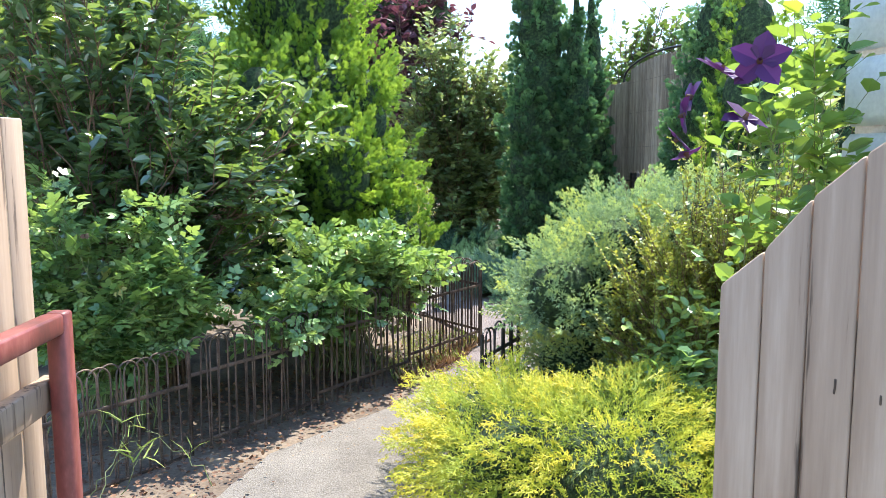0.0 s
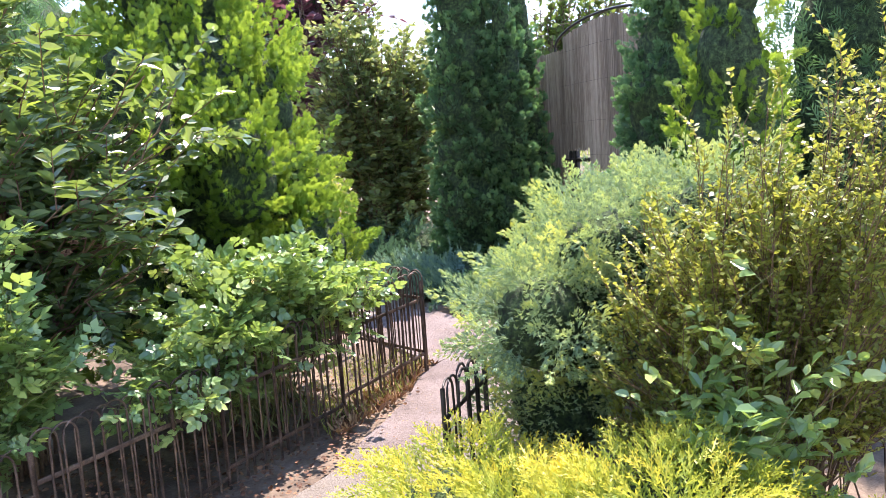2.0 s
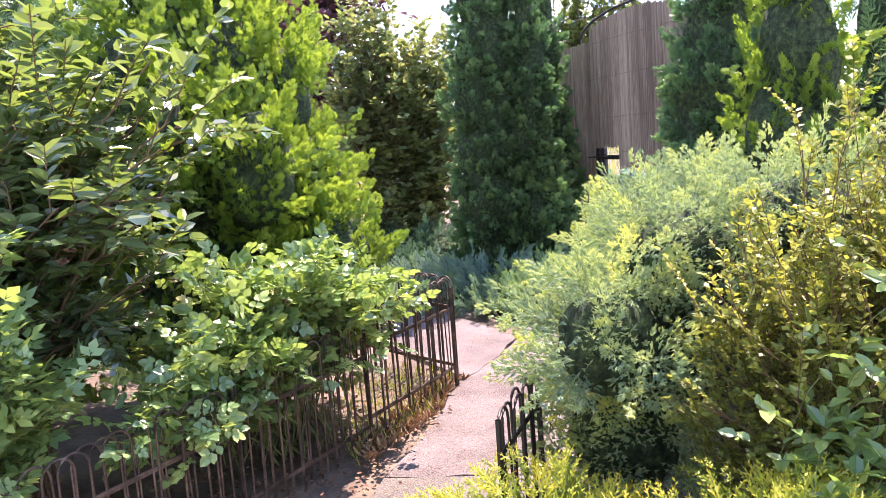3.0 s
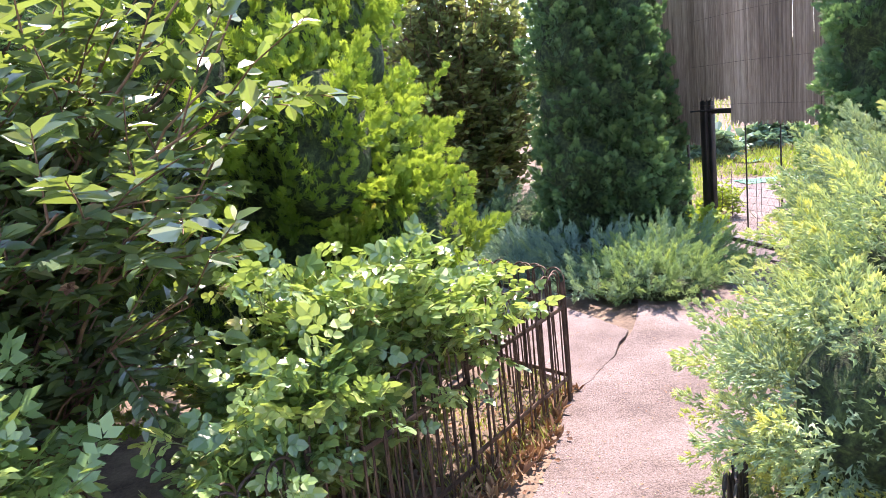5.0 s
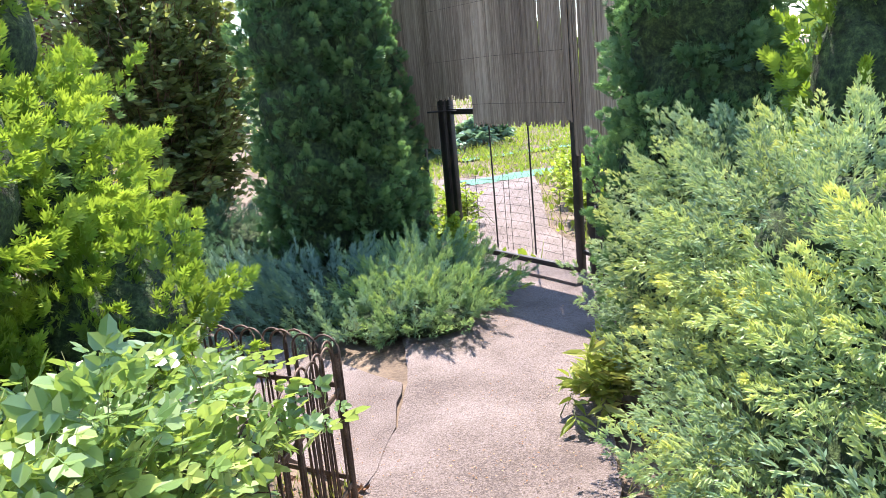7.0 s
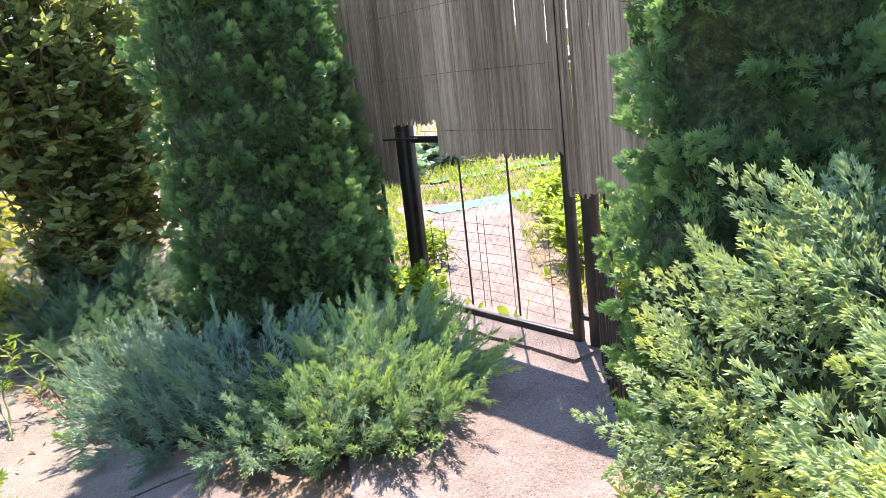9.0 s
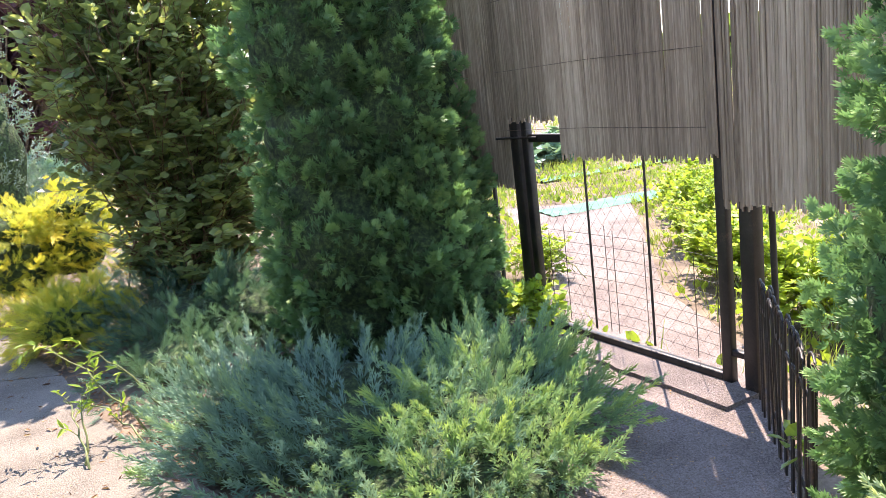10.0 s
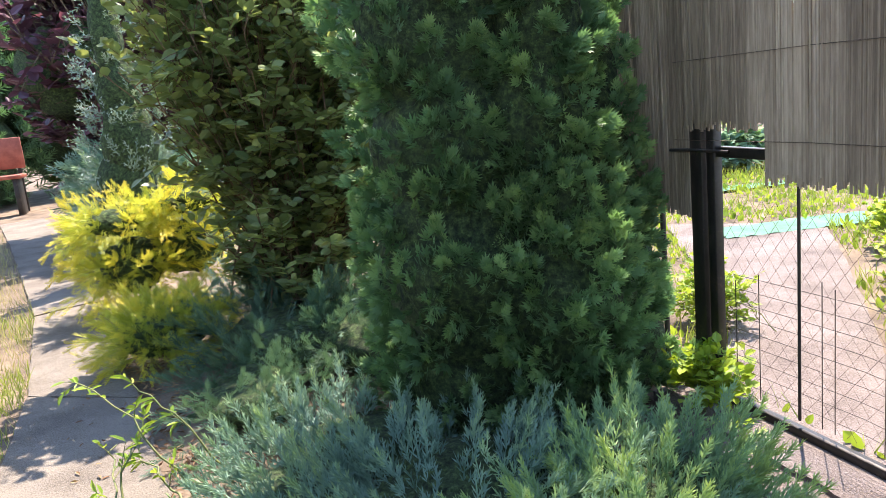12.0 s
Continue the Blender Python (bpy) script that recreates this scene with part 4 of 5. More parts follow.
def chain_link():
    pieces = []
    for i in range(-10, 26):
        for s in (1, -1):
            y0 = 7.94 + i * 0.085
            pts = [(GX + 0.012, y0 + s * z * 0.8 + (0 if s > 0 else 0.9), 0.1 + z) for z in np.linspace(0, 0.98, 15)]
            pts = [p for p in pts if 7.94 < p[1] < 9.43]
            if len(pts) > 1:
                pieces.append(tube(pts, 0.0009, 0.0009, 3))
    return quads_mesh("chain_link", *joined(pieces))


part("chain_link", chain_link(), M_FENCE, gate, "thin rusty chain-link mesh", kind="stuff")
for y, top in ((7.99, 0.62), (8.14, 0.66), (8.5, 0.72), (8.75, 0.74), (8.82, 0.76), (9.2, 0.72), (9.36, 0.66)):
    part("wire", quads_mesh("wire", *tube([(GX + 0.03, y, 0.08), (GX + 0.032, y + 0.005, top)], 0.003, 0.003, 4)), M_BLACK, gate)
for k in range(9):
    z = 0.13 + k * 0.07
    part("wire", quads_mesh("wire", *tube([(GX + 0.03, 7.97, z - 0.02), (GX + 0.03, 8.6, z + 0.012), (GX + 0.03, 9.37, z)], 0.0016, 0.0016, 4)), M_BLACK, gate)


def gate_top(y):
    return 2.87 - 0.13 * min(1, abs(y - 8.75) / 1.0) ** 2


def reeds(parent, y0, y1, low, top, x, seed):
    rng = np.random.default_rng(seed)
    y, r = y0, 0.006
    while y < y1:
        r2 = rng.uniform(0.0045, 0.0082)
        y += (r + r2) * (0.6 if rng.random() > 0.004 else 1.1)
        r = r2
        px = x + rng.uniform(-0.0025, 0.0025)
        a, b = low(y) + rng.uniform(-0.03, 0.03), top(y) + rng.uniform(-0.02, 0.01)
        lean = rng.normal(0, 0.0015)
        part("reed", quads_mesh("reed", *tube([(px, y, a), (px + rng.normal(0, 0.003), y + lean, (a + b) / 2), (px, y - lean, b)], r, r * 0.9, 5), smooth=True), M_REED, parent)


reeds(gate, 7.89, 9.62, lambda y: 1.2 if y < 9.07 else 1.43, gate_top, GX - 0.04, 71)
for z in (1.36, 1.75, 2.2, 2.6):
    part("binding_wire", quads_mesh("binding_wire", *tube([(GX - 0.049, 7.95, z), (GX - 0.05, 8.8, z + 0.01), (GX - 0.049, 9.7, z)], 0.0015, 0.0015, 4)), M_FENCE, gate)

post_l = thing("gate_post", "black square metal gate post with a reed-covered top", "post", (GX, 9.565, 0), "gate posts")
part("post", bar((GX - 0.03, 9.52, -0.1), (GX + 0.03, 9.61, 2.75)), M_BLACK, post_l)
post_r = thing("gate_post", "black square metal gate post beside the hoop fence", "post", (GX, 7.76, 0), "gate posts")
part("post", bar((GX - 0.04, 7.71, -0.1), (GX + 0.04, 7.79, 2.75)), M_BLACK, post_r)
part("hinge", bar((GX - 0.02, 7.79, 0.17), (GX + 0.02, 7.88, 0.2), 0.002), M_BLACK, post_r)
part("hinge", bar((GX - 0.02, 7.79, 1.75), (GX + 0.02, 7.88, 1.78), 0.002), M_BLACK, post_r)
arch = [(GX, 8.78 + 1.12 * math.cos(a), 2.68 + 0.26 * math.sin(a)) for a in np.linspace(0, math.pi, 25)]
arch_thing = thing("gate_arch", "bent black pipe arch over the gate", "arch", (GX, 8.78, 2.68))
part("pipe", quads_mesh("pipe", *tube(arch, 0.016, 0.016, 8), smooth=True), M_BLACK, arch_thing)
part("leg", quads_mesh("leg", *tube([(GX, 9.9, -0.1), (GX, 9.9, 2.69)], 0.016, 0.016, 8), smooth=True), M_BLACK, arch_thing)
part("leg", quads_mesh("leg", *tube([(GX + 0.06, 7.66, -0.1), (GX, 7.66, 2.69)], 0.016, 0.016, 8), smooth=True), M_BLACK, arch_thing)
side_l = thing("reed_screen", "grey-brown reed screen fixed beside the gate post", "screen", (GX, 10.2, 0), "reed screens")
reeds(side_l, 9.615, 11.4, lambda y: 0.98, lambda y: 2.64, GX - 0.02, 72)
part("rail", bar((GX - 0.005, 9.72, 1.85), (GX + 0.025, 11.4, 1.89)), M_BLACK, side_l)
side_r = thing("reed_screen", "grey-brown reed screen hanging between gate post and thuja", "screen", (GX, 7.3, 0), "reed screens")

reeds(side_r, 6.7, 7.86, lambda y: 0.98 + (0.0 if y > 7.5 else 0.02), lambda y: 2.72, GX - 0.05, 73)
part("rail", bar((GX - 0.03, 6.7, 1.3), (GX + 0.0, 7.7, 1.34)), M_BLACK, side_r)


# ---- entrance: plank leaves, red frame, white pillar ----
def plank_run(root, start, way, n, width, low, top, mat, thick=0.022, seed=0):
    """Vertical boards side by side; top(k) gives the height of the k-th joint."""
    rng = np.random.default_rng(seed)
    ang = math.atan2(way[1], way[0])
    for k in range(n):
        w = width
        a, b = top(k), top(k + 1)
        V, Q = box_vq((0, -thick / 2, low), (w - 0.003, thick / 2, a), 0.004)
        V = V.copy()
        high = V[:, 2] > low + 0.05
        V[high, 2] += (b - a) * V[high, 0] / w
        m = pose(start[0] + way[0] * k * w, start[1] + way[1] * k * w, 0, 0, 0, math.degrees(ang)) @ pose(0, rng.uniform(-0.002, 0.002), 0)
        V = np.array([tuple(m @ Vector(v)) for v in V])
        part("board", quads_mesh("board", V, Q), mat, root)
    # Added dark board; seen through the gaps, it imitates shade in the grooves.
    V, Q = box_vq((0.012, 0.0, low + 0.02), (n * width - 0.012, 0.009, min(top(0), top(n)) - 0.03))
    m = pose(start[0], start[1], 0, 0, 0, math.degrees(ang))
    part("backing", quads_mesh("backing", *placed((V, Q), m)), M_BARK, root, "added dark board standing in for shade in the joints")


leaf_r = thing("plank_gate", "open gate leaf of worn beige boards with a swept top", "gate", (0.83, 1.25, 0))
SWEEP = [1.385, 1.455, 1.55, 1.62, 1.675, 1.715, 1.74, 1.755, 1.76]
plank_run(leaf_r, (0.83, 1.25), (0.49, -0.872), 8, 0.078, 0.06, lambda k: SWEEP[k], M_BOARD, seed=5)
for z in (0.35, 1.15):
    m = pose(0.83, 1.25, 0, 0, 0, math.degrees(math.atan2(-0.872, 0.49)))
    part("cross_rail", quads_mesh("cross_rail", *placed(box_vq((0.02, 0.012, z), (0.6, 0.05, z + 0.08), 0.004), m)), M_BOARD, leaf_r)

knot_rng = np.random.default_rng(7)
for k in range(14):
    u, z, h = knot_rng.uniform(0.02, 0.58), knot_rng.uniform(0.4, 1.35), knot_rng.uniform(0.008, 0.03)
    u = 0.078 * int(u / 0.078) + knot_rng.uniform(0.018, 0.055)
    part("knot", quads_mesh("knot", *placed(box_vq((u, -0.0135, z), (u + 0.0035, -0.0105, z + h), 0.001), pose(0.83, 1.25, 0, 0, 0, math.degrees(math.atan2(-0.872, 0.49))))), M_BARK, leaf_r)

leaf_l = thing("plank_gate", "open gate leaf of pale boards on a red painted frame", "gate", (-0.5, 2.1, 0))
lm = pose(-0.49, 2.11, 0, 0, 0, math.degrees(math.atan2(-0.985, -0.17)))
for name, lo, hi in (("frame_post", (0, -0.025, 0.05), (0.05, 0.025, 1.235)), ("frame_rail", (0.052, -0.025, 1.185), (0.9, 0.025, 1.235)), ("frame_rail", (0.052, -0.025, 0.12), (0.9, 0.025, 0.17))):
    part(name, quads_mesh(name, *placed(box_vq(lo, hi, 0.006), lm)), M_RED, leaf_l, "chipped dark red paint")
part("cross_rail", quads_mesh("cross_rail", *placed(box_vq((-0.02, -0.068, 0.98), (0.9, -0.03, 1.06), 0.005), lm)), M_BOARD, leaf_l)
plank_run(leaf_l, (-0.59, 2.2), (-0.17, -0.985), 9, 0.105, 0.06, lambda k: 1.72 - 0.002 * k, M_BOARD, seed=6)

pillar = thing("pillar", "white painted block pillar beside the open gate leaf", "pillar", (1.66, 1.56, 0))
for k in range(14):
    z = 0.0 + k * 0.188
    part("block", quads_mesh("block", *box_vq((1.47, 1.38, z), (1.85, 1.75, z + 0.168), 0.024)), M_WHITE, pillar)
part("mortar_core", quads_mesh("mortar_core", *box_vq((1.5, 1.41, 0), (1.82, 1.72, 2.62))), M_MORTAR, pillar)


# ---- clematis ----
leafy_shrub("clematis", "climbing clematis with light green leaves beside the white pillar", (1.62, 1.95, 0), [(1.2, 1.58, 1.78, 0.12, 0.12, 0.14), (1.32, 1.75, 2.0, 0.16, 0.14, 0.14), (1.12, 1.5, 1.92, 0.1, 0.1, 0.1)], M_CLEMATIS, 51, 7, 20, 5, 0.052, HEART, 0.003, 0.16, 0.1, M_GREEN_STEM, category="climber", from_part=0.55, bias=0.38)
leafy_shrub("clematis", "clematis shoots trailing over the yellow juniper", (1.75, 3.2, 0), [(1.75, 3.1, 0.7, 0.25, 0.15, 0.2), (2.05, 2.95, 0.75, 0.3, 0.2, 0.3), (1.95, 3.1, 1.0, 0.25, 0.12, 0.2), (2.2, 2.9, 0.5, 0.35, 0.2, 0.25)], M_ROSE, 52, 28, 4, 6, 0.07, LEAF, 0.003, 0.2, 0.2, M_GREEN_STEM, category="climber", from_part=0.4, bias=0.5)


def flower(at, facing, size, seed, petals=5, name="clematis_flower", label="dark purple velvety clematis flower", mat=None, group="clematis flowers"):
    rng = np.random.default_rng(seed)
    root = thing(name, label, "flower", at, group)
    f = Vector(facing).normalized()
    a = f.orthogonal().normalized()
    b = f.cross(a)
    for k in range(petals):
        w = 2 * math.pi * k / petals + rng.uniform(-0.15, 0.15)
        d = np.array(a * math.cos(w) + b * math.sin(w) + f * rng.uniform(-0.1, 0.35))
        pts = []
        V, Q, T = scatter(HEART, np.array([np.zeros(3)]), np.array([d]), np.array([tuple(f)]), np.array([size]), rng, np.array([rng.uniform(0.1, 0.75)]))
        me = quads_mesh("petal", V, Q, T)
        me.materials.append(mat or M_PETAL)
        ob = new("petal", me)
        ob.parent = root
    c = quads_mesh("stamens", *tube([(0, 0, 0), tuple(f * 0.012)], 0.006, 0.003, 7), smooth=True)
    c.materials.append(M_LITTER)
    ob = new("stamen_tuft", c)
    ob.parent = root


for k, (p, f, sz) in enumerate((((0.97, 1.37, 1.80), (-0.5, -0.8, 0.2), 0.062), ((0.91, 1.41, 1.785), (0.3, -0.4, 0.8), 0.06), ((0.875, 1.45, 1.735), (-0.9, 0.2, 0.3), 0.045), ((0.86, 1.45, 1.70), (-0.9, 0.3, -0.2), 0.05), ((0.855, 1.46, 1.655), (-0.7, 0.3, -0.6), 0.04), ((0.955, 1.39, 1.69), (0.2, -0.5, 0.8), 0.055), ((0.87, 1.46, 1.625), (0.2, -0.4, -0.8), 0.035))):
    flower((0.028 + 0.87 * (p[0] - 0.028), 0.025 + 0.87 * (p[1] - 0.025), 1.615 + 0.87 * (p[2] - 1.615)), f, sz * 0.87, 60 + k, 4 if k in (2, 3, 4, 6) else 5)


for k, p in enumerate(((-0.5, 4.98, 1.28), (-0.25, 4.95, 1.3), (-0.28, 4.92, 1.26), (0.62, 5.3, 0.92), (-0.95, 4.5, 1.2))):
    flower(p, (0.1, -0.5, 0.9), 0.028, 80 + k, 7, "withered_rose", "withered orange-brown rose bloom", M_LITTER, "withered roses")


# ---- growth over the ground ----
def inside_polygon(P, poly):
    x, y = P[:, 0], P[:, 1]
    hit = np.zeros(len(P), bool)
    for (ax, ay), (bx, by) in zip(poly, poly[1:] + poly[:1]):
        c = ((ay > y) != (by > y)) & (x < (bx - ax) * (y - ay) / (by - ay + 1e-12) + ax)
        hit ^= c
    return hit


def ground_cover(name, label, category, region, count, mat, tmpl, size, seed, up=1.0, upright=True, patch=0.0, z=0.0, bias=0.45):
    """Blades or flakes over a region of the plan, clear of the slabs."""
    rng = np.random.default_rng(seed)
    lo, hi = np.min(region, 0), np.max(region, 0)
    P = np.concatenate([rng.uniform(lo, hi, (count * 2, 2)), np.zeros((count * 2, 1))], 1)
    ok = inside_polygon(P, list(region))
    for outline, _ in SLABS:
        ok &= ~inside_polygon(P, outline) | (not upright) & (rng.random(len(P)) < 0.06)
    if patch:
        ok &= np.array([noise.noise(Vector(p) * 1.4) for p in P]) > rng.normal(-0.25 + patch, 0.18, len(P))
    P = P[ok][:count]
    P[:, 2] = z if upright else 0.004 + rng.uniform(0, 0.012, len(P))
    D = sphere_points(len(P), rng) * np.array((1, 1, 0.15))
    if upright:
        D = unit(D * 0.55 + np.array((0, 0, up)))
    N = unit(np.array((0, 0, 1.0)) + rng.normal(0, 0.5, P.shape)) if not upright else sphere_points(len(P), rng)
    V, Q, T = scatter(tmpl, P, D, N, size * rng.uniform(0.4, 1.4, len(P)), rng, np.clip(bias + rng.normal(0, 0.2, len(P)), 0, 1))
    me = quads_mesh(name, V, Q, T)
    me.materials.append(mat)
    return tagged(new(name, me), label, category, kind="stuff")


ground_cover("dry_grass", "dry straw-coloured lawn beside the path", "grass", [(-3, 8.4), (1.6, 8.4), (1.25, 11.9), (0.9, 14.4), (-0.2, 19.6), (-1.2, 24), (-3, 24)], 24000, M_DRY_GRASS, BLADE_THIN, 0.085, 81)
ground_cover("green_grass", "green grass tufts at the lawn's edge", "grass", [(0.5, 8.6), (1.6, 8.6), (1.25, 11.9), (0.95, 14.4), (0.3, 14.4)], 3500, M_GRASS, BLADE, 0.1, 82, patch=0.2)
ground_cover("leaf_litter", "dry brown fallen leaves under the hoop fence", "leaves", [(-2.0, 3.2), (-0.2, 3.5), (0.95, 4.9), (1.5, 5.6), (1.95, 6.4), (1.6, 6.9), (-0.4, 5.6), (-2, 4.8)], 5200, M_LITTER, OVAL, 0.028, 83, upright=False, bias=0.28)
ground_cover("leaf_litter", "dry brown needles along the path's edge", "leaves", [(1.2, 3.6), (2.0, 4.4), (3.0, 5.7), (4.5, 7.1), (4.85, 7.7), (4.6, 7.7), (2.6, 5.9), (1.5, 4.6)], 1500, M_LITTER, NARROW, 0.03, 84, upright=False)
ground_cover("leaf_litter", "dry brown needles beside the left path", "leaves", [(1.7, 9.0), (2.3, 9.0), (2.1, 12.4), (1.5, 13.4), (1.45, 12.0)], 1300, M_LITTER, NARROW, 0.04, 85, upright=False)
ground_cover("weeds", "sparse green weeds behind the hoop fence corner", "weeds", [(0.9, 5.3), (1.75, 6.1), (1.9, 6.5), (1.5, 6.9), (0.8, 6.2)], 900, M_GRASS, BLADE, 0.08, 86)
ground_cover("dry_weeds", "dry reddish weeds along the hoop fence foot", "weeds", [(0.95, 5.32), (1.45, 5.76), (1.86, 6.2), (1.9, 6.42), (1.7, 6.4), (0.9, 5.55)], 900, M_LITTER, NARROW, 0.07, 102, up=0.5, bias=0.6)
ground_cover("dry_grass", "dry straw-coloured grass tuft at the gate post's foot", "grass", [(4.3, 7.25), (4.7, 7.55), (4.78, 7.72), (4.6, 7.74), (4.22, 7.35)], 160, M_DRY_GRASS, BLADE, 0.26, 103, up=0.7)
ground_cover("dry_grass", "dry grass along the juniper's edge of the path", "grass", [(2.35, 5.3), (2.95, 5.85), (3.6, 6.5), (3.45, 6.6), (2.8, 6.0), (2.25, 5.4)], 260, M_DRY_GRASS, BLADE_THIN, 0.09, 104, up=0.6)


def path_debris():
    rng = np.random.default_rng(90)
    P = np.concatenate([rng.uniform((-0.6, 3.0), (4.8, 9.5), (20000, 2)), np.full((20000, 1), 0.004)], 1)
    ok = np.zeros(len(P), bool)
    for outline, _ in SLABS[:5]:
        ok |= inside_polygon(P, outline)
    P = P[ok][:6000]
    clump = np.array([noise.noise(Vector(p) * 1.7) for p in P])
    P = P[clump > rng.normal(0.02, 0.2, len(P))]
    D = sphere_points(len(P), rng) * np.array((1, 1, 0.1))
    V, Q, T = scatter(TINY, P, D, unit(np.array((0, 0, 1.0)) + rng.normal(0, 0.3, P.shape)), rng.uniform(0.004, 0.015, len(P)), rng, rng.uniform(0.2, 0.9, len(P)))
    me = quads_mesh("path_debris", V, Q, T)
    me.materials.append(M_LITTER)
    tagged(new("path_debris", me), "dry needles and crumbs scattered on the path", "debris", kind="stuff")


path_debris()
ground_cover("plot_grass", "patchy green and dry grass on the vegetable plot", "grass", [(4.95, 6.5), (15, 8.5), (16, 20), (7, 20), (4.95, 12)], 30000, M_GRASS, BLADE_THIN, 0.14, 87, patch=0.02)
ground_cover("far_grass", "rough green grass beyond the plot", "grass", [(15, 8), (45, 8), (45, 60), (7, 60), (7, 20), (16, 20)], 9000, M_GRASS, BLADE_THIN, 0.55, 89)
ground_cover("plot_weeds", "low green weeds on the vegetable plot", "weeds", [(4.95, 6.5), (15, 8.5), (16, 20), (7, 20), (4.95, 12)], 9000, M_WEED, OVAL, 0.075, 88, up=0.6, patch=0.12)


def weed_patch(name, label, lobes, seed, n, size=0.06, mat=None, tmpl=OVAL):
    base = lobes[0][:2]
    return leafy_shrub(name, label, (*base, 0), lobes, mat or M_WEED, seed, n, 6, 9, size, tmpl, 0.004, 0.2, 0.1, M_GREEN_STEM, None, "plant", up=0.7, bias=0.5)


weed_patch("weed_clump", "bright yellow-green weeds along the plot path", [(6.4, 9.1, 0.25, 0.45, 0.5, 0.3)], 91, 50)
weed_patch("weed_clump", "bright yellow-green weeds along the plot path", [(7.3, 10.0, 0.25, 0.5, 0.6, 0.3)], 92, 60)
weed_patch("weed_clump", "bright yellow-green weeds along the plot path", [(8.3, 11.0, 0.22, 0.6, 0.6, 0.3)], 93, 60)
weed_patch("weed_clump", "bright yellow-green weeds behind the gate post", [(5.9, 8.1, 0.28, 0.5, 0.5, 0.35)], 94, 60)
weed_patch("weed_clump", "yellow-green weeds at the path's far edge", [(5.6, 10.5, 0.15, 0.28, 0.4, 0.2)], 95, 26, 0.05)
weed_patch("weed_clump", "broad green weeds at the gate's foot", [(4.72, 9.38, 0.1, 0.11, 0.16, 0.12)], 96, 10, 0.06, M_WEED, HEART)
leafy_shrub("seedling", "yellow-green broad-leaved seedling at the hoop fence", (4.2, 7.02, 0), [(4.16, 7.05, 0.22, 0.05, 0.05, 0.12)], M_CLEMATIS, 105, 2, 2, 3, 0.1, HEART, 0.003, 0.1, 0.1, M_GREEN_STEM, None, "plant", up=0.7, bias=0.6)
weed_patch("cabbage_plant", "large grey-green cabbage leaves on the plot", [(9.2, 16.0, 0.3, 0.7, 0.6, 0.3)], 97, 24, 0.22, M_JUN_BLUE, HEART)
weed_patch("cabbage_plant", "large grey-green cabbage leaves on the plot", [(11.2, 16.6, 0.3, 0.8, 0.6, 0.3)], 98, 24, 0.22, M_JUN_BLUE, HEART)
leafy_shrub("tall_weed", "pale thistle-like weed with a bare stalk at the path's edge", (2.1, 9.75, 0), [(1.9, 10.0, 0.45, 0.2, 0.15, 0.35)], M_WEED, 99, 5, 4, 5, 0.07, NARROW, 0.007, 0.12, 0.15, M_GREEN_STEM, None, "plant", up=0.4)
leafy_shrub("reed_grass", "narrow-leaved green weed in front of the hoop fence", (-0.62, 3.78, 0), [(-0.62, 3.8, 0.25, 0.1, 0.08, 0.1)], M_GRASS, 100, 4, 2, 3, 0.12, BLADE, 0.003, 0.1, 0.1, M_GREEN_STEM, None, "plant", up=0.8)
weed_patch("path_weed", "small green weed with long leaves by the juniper", [(3.15, 6.2, 0.1, 0.18, 0.14, 0.1)], 101, 9, 0.1, M_GRASS, NARROW)


def fabric(label, pts, seed):
    rng = np.random.default_rng(seed)
    (ax, ay), (bx, by), w = pts
    n, m = 24, 6
    g = []
    nx, ny = -(by - ay), bx - ax
    l = math.hypot(nx, ny)
    for j in range(m):
        for i in range(n):
            f, h = i / (n - 1), (j / (m - 1) - 0.5) * w
            g.append((ax + (bx - ax) * f + nx / l * h, ay + (by - ay) * f + ny / l * h, 0.002 + 0.012 * math.sin(j / (m - 1) * math.pi) + rng.uniform(-0.01, 0.01)))
    k = np.arange(n * m).reshape(m, n)
    me = quads_mesh("fabric_strip", g, np.stack([k[:-1, :-1], k[:-1, 1:], k[1:, 1:], k[1:, :-1]], -1), smooth=True)
    me.materials.append(M_FABRIC)
    tagged(new("fabric_strip", me), label, "fabric", "garden fabric strips")


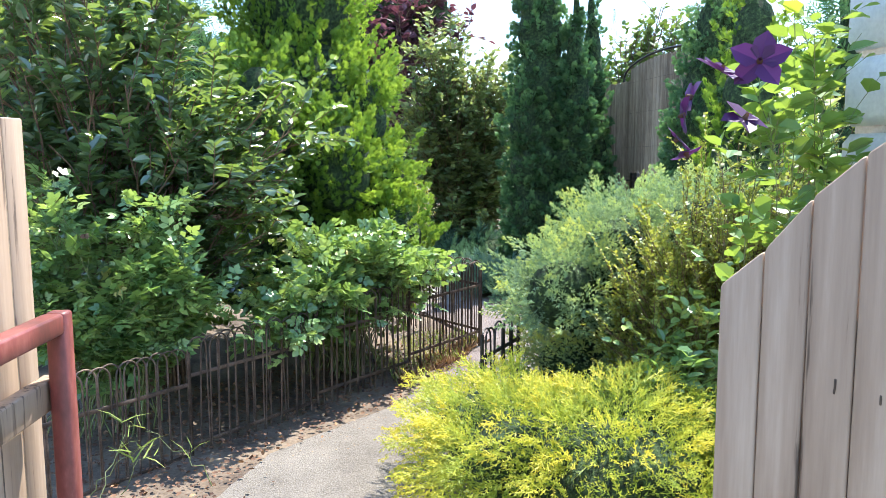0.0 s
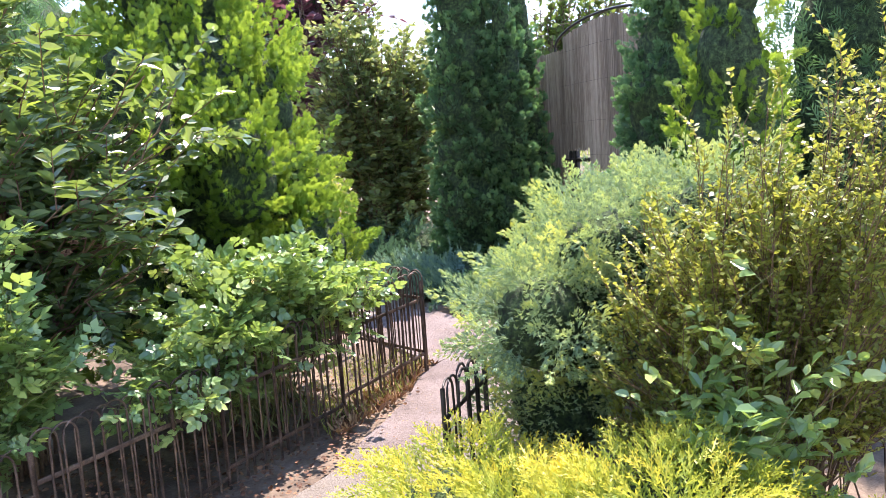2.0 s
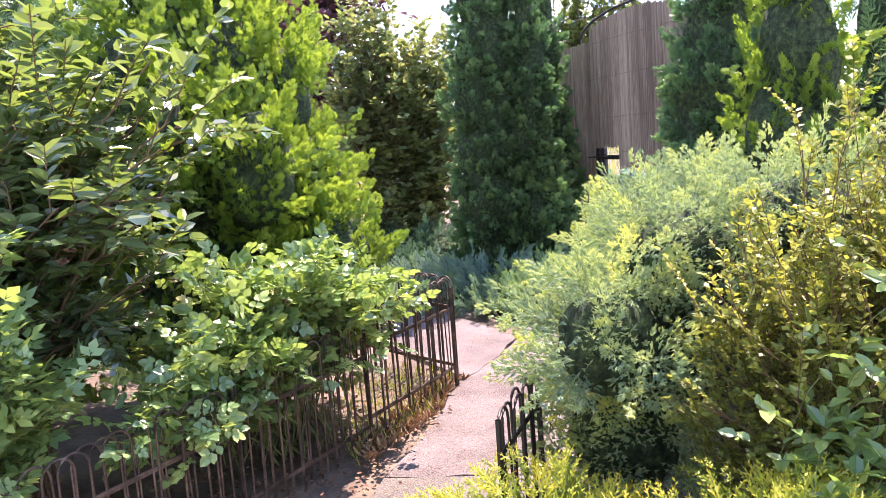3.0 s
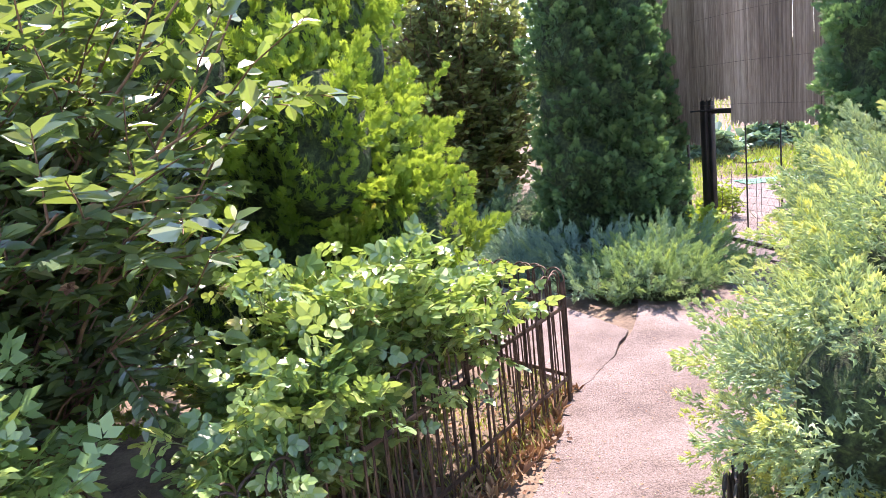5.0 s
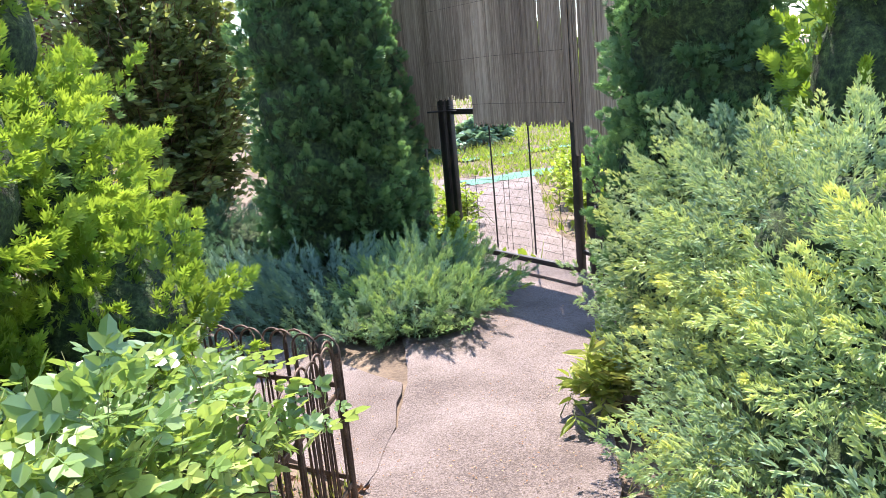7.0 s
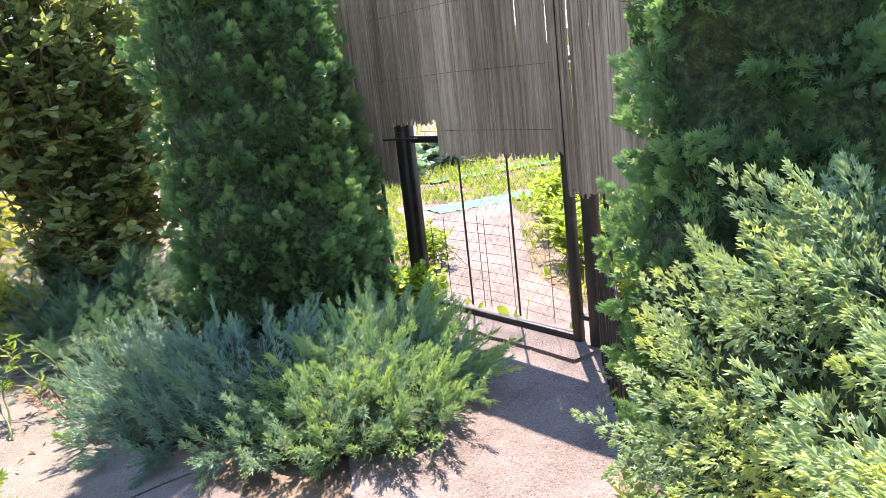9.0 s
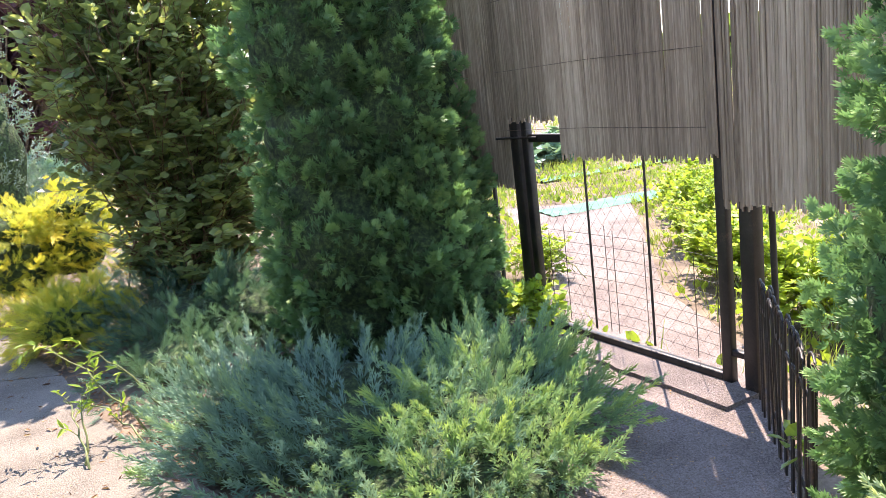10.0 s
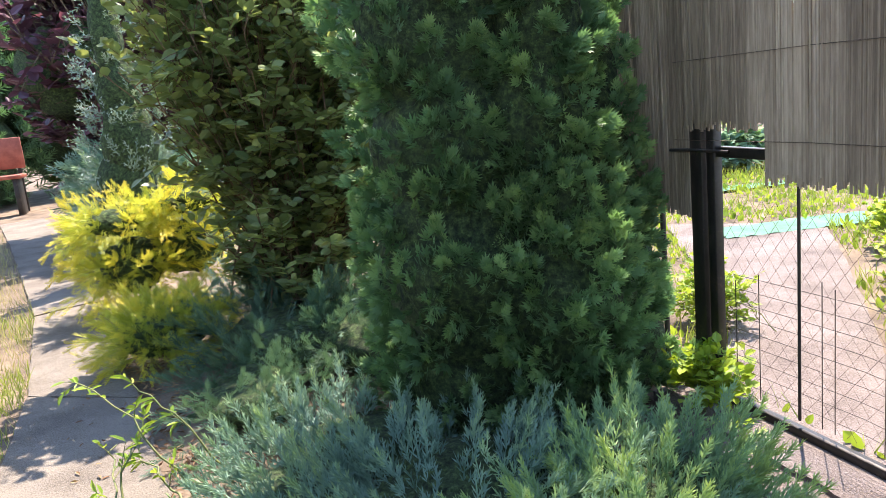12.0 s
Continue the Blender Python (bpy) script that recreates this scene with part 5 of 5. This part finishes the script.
fabric("strip of green garden fabric over a bed", ((7.5, 12.75), (9.3, 12.3), 0.55), 1)
fabric("strip of green garden fabric over a bed", ((10.4, 12.1), (12.3, 11.7), 0.5), 2)
fabric("strip of pale green garden fabric over a bed", ((9.3, 15.1), (12.0, 14.4), 0.36), 3)


# ---- bench and pylon ----
bench = thing("bench", "red wooden garden bench in the shade", "bench", (-1.6, 25.4, 0))
bench_pose = pose(-1.6, 25.4, 0, 0, 0, -4)
for name, lo, hi in (("seat", (-0.9, -0.3, 0.78), (0.9, 0.25, 0.86)), ("backrest", (-0.9, 0.26, 0.98), (0.9, 0.32, 1.66)), ("leg", (-0.8, -0.25, 0.0), (-0.7, 0.2, 0.78)), ("leg", (0.7, -0.25, 0.0), (0.8, 0.2, 0.78)), ("back_post", (-0.8, 0.322, 0.0), (-0.72, 0.37, 1.6)), ("back_post", (0.72, 0.322, 0.0), (0.8, 0.37, 1.6))):
    part(name, quads_mesh(name, *placed(box_vq(lo, hi, 0.012), bench_pose)), M_BENCH if name in ("seat", "backrest") else M_BLACK, bench)

pylon = thing("pylon", "far blue-grey lattice power pylon", "pylon", (131, 278, 0))
PW = [(0, 4.2), (20, 2.2), (40, 1.3), (58, 0.25)]
for sx, sy in ((1, 1), (1, -1), (-1, 1), (-1, -1)):
    part("leg", quads_mesh("leg", *tube([(131 + sx * w, 278 + sy * w, z) for z, w in PW], 0.16, 0.1, 4)), M_STEEL, pylon)
for k in range(14):
    z0, z1 = 4 * k, 4 * k + 4
    w0, w1 = np.interp(z0, [p[0] for p in PW], [p[1] for p in PW]), np.interp(z1, [p[0] for p in PW], [p[1] for p in PW])
    for s in (1, -1):
        part("brace", quads_mesh("brace", *tube([(131 - s * w0, 278 - w0, z0), (131 + s * w1, 278 - w1, z1)], 0.08, 0.08, 4)), M_STEEL, pylon)
for z, w in ((38, 5.0), (46, 3.6)):
    part("cross_arm", quads_mesh("cross_arm", *tube([(131 - w, 278, z), (131, 278, z + 0.7), (131 + w, 278, z)], 0.14, 0.14, 4)), M_STEEL, pylon)
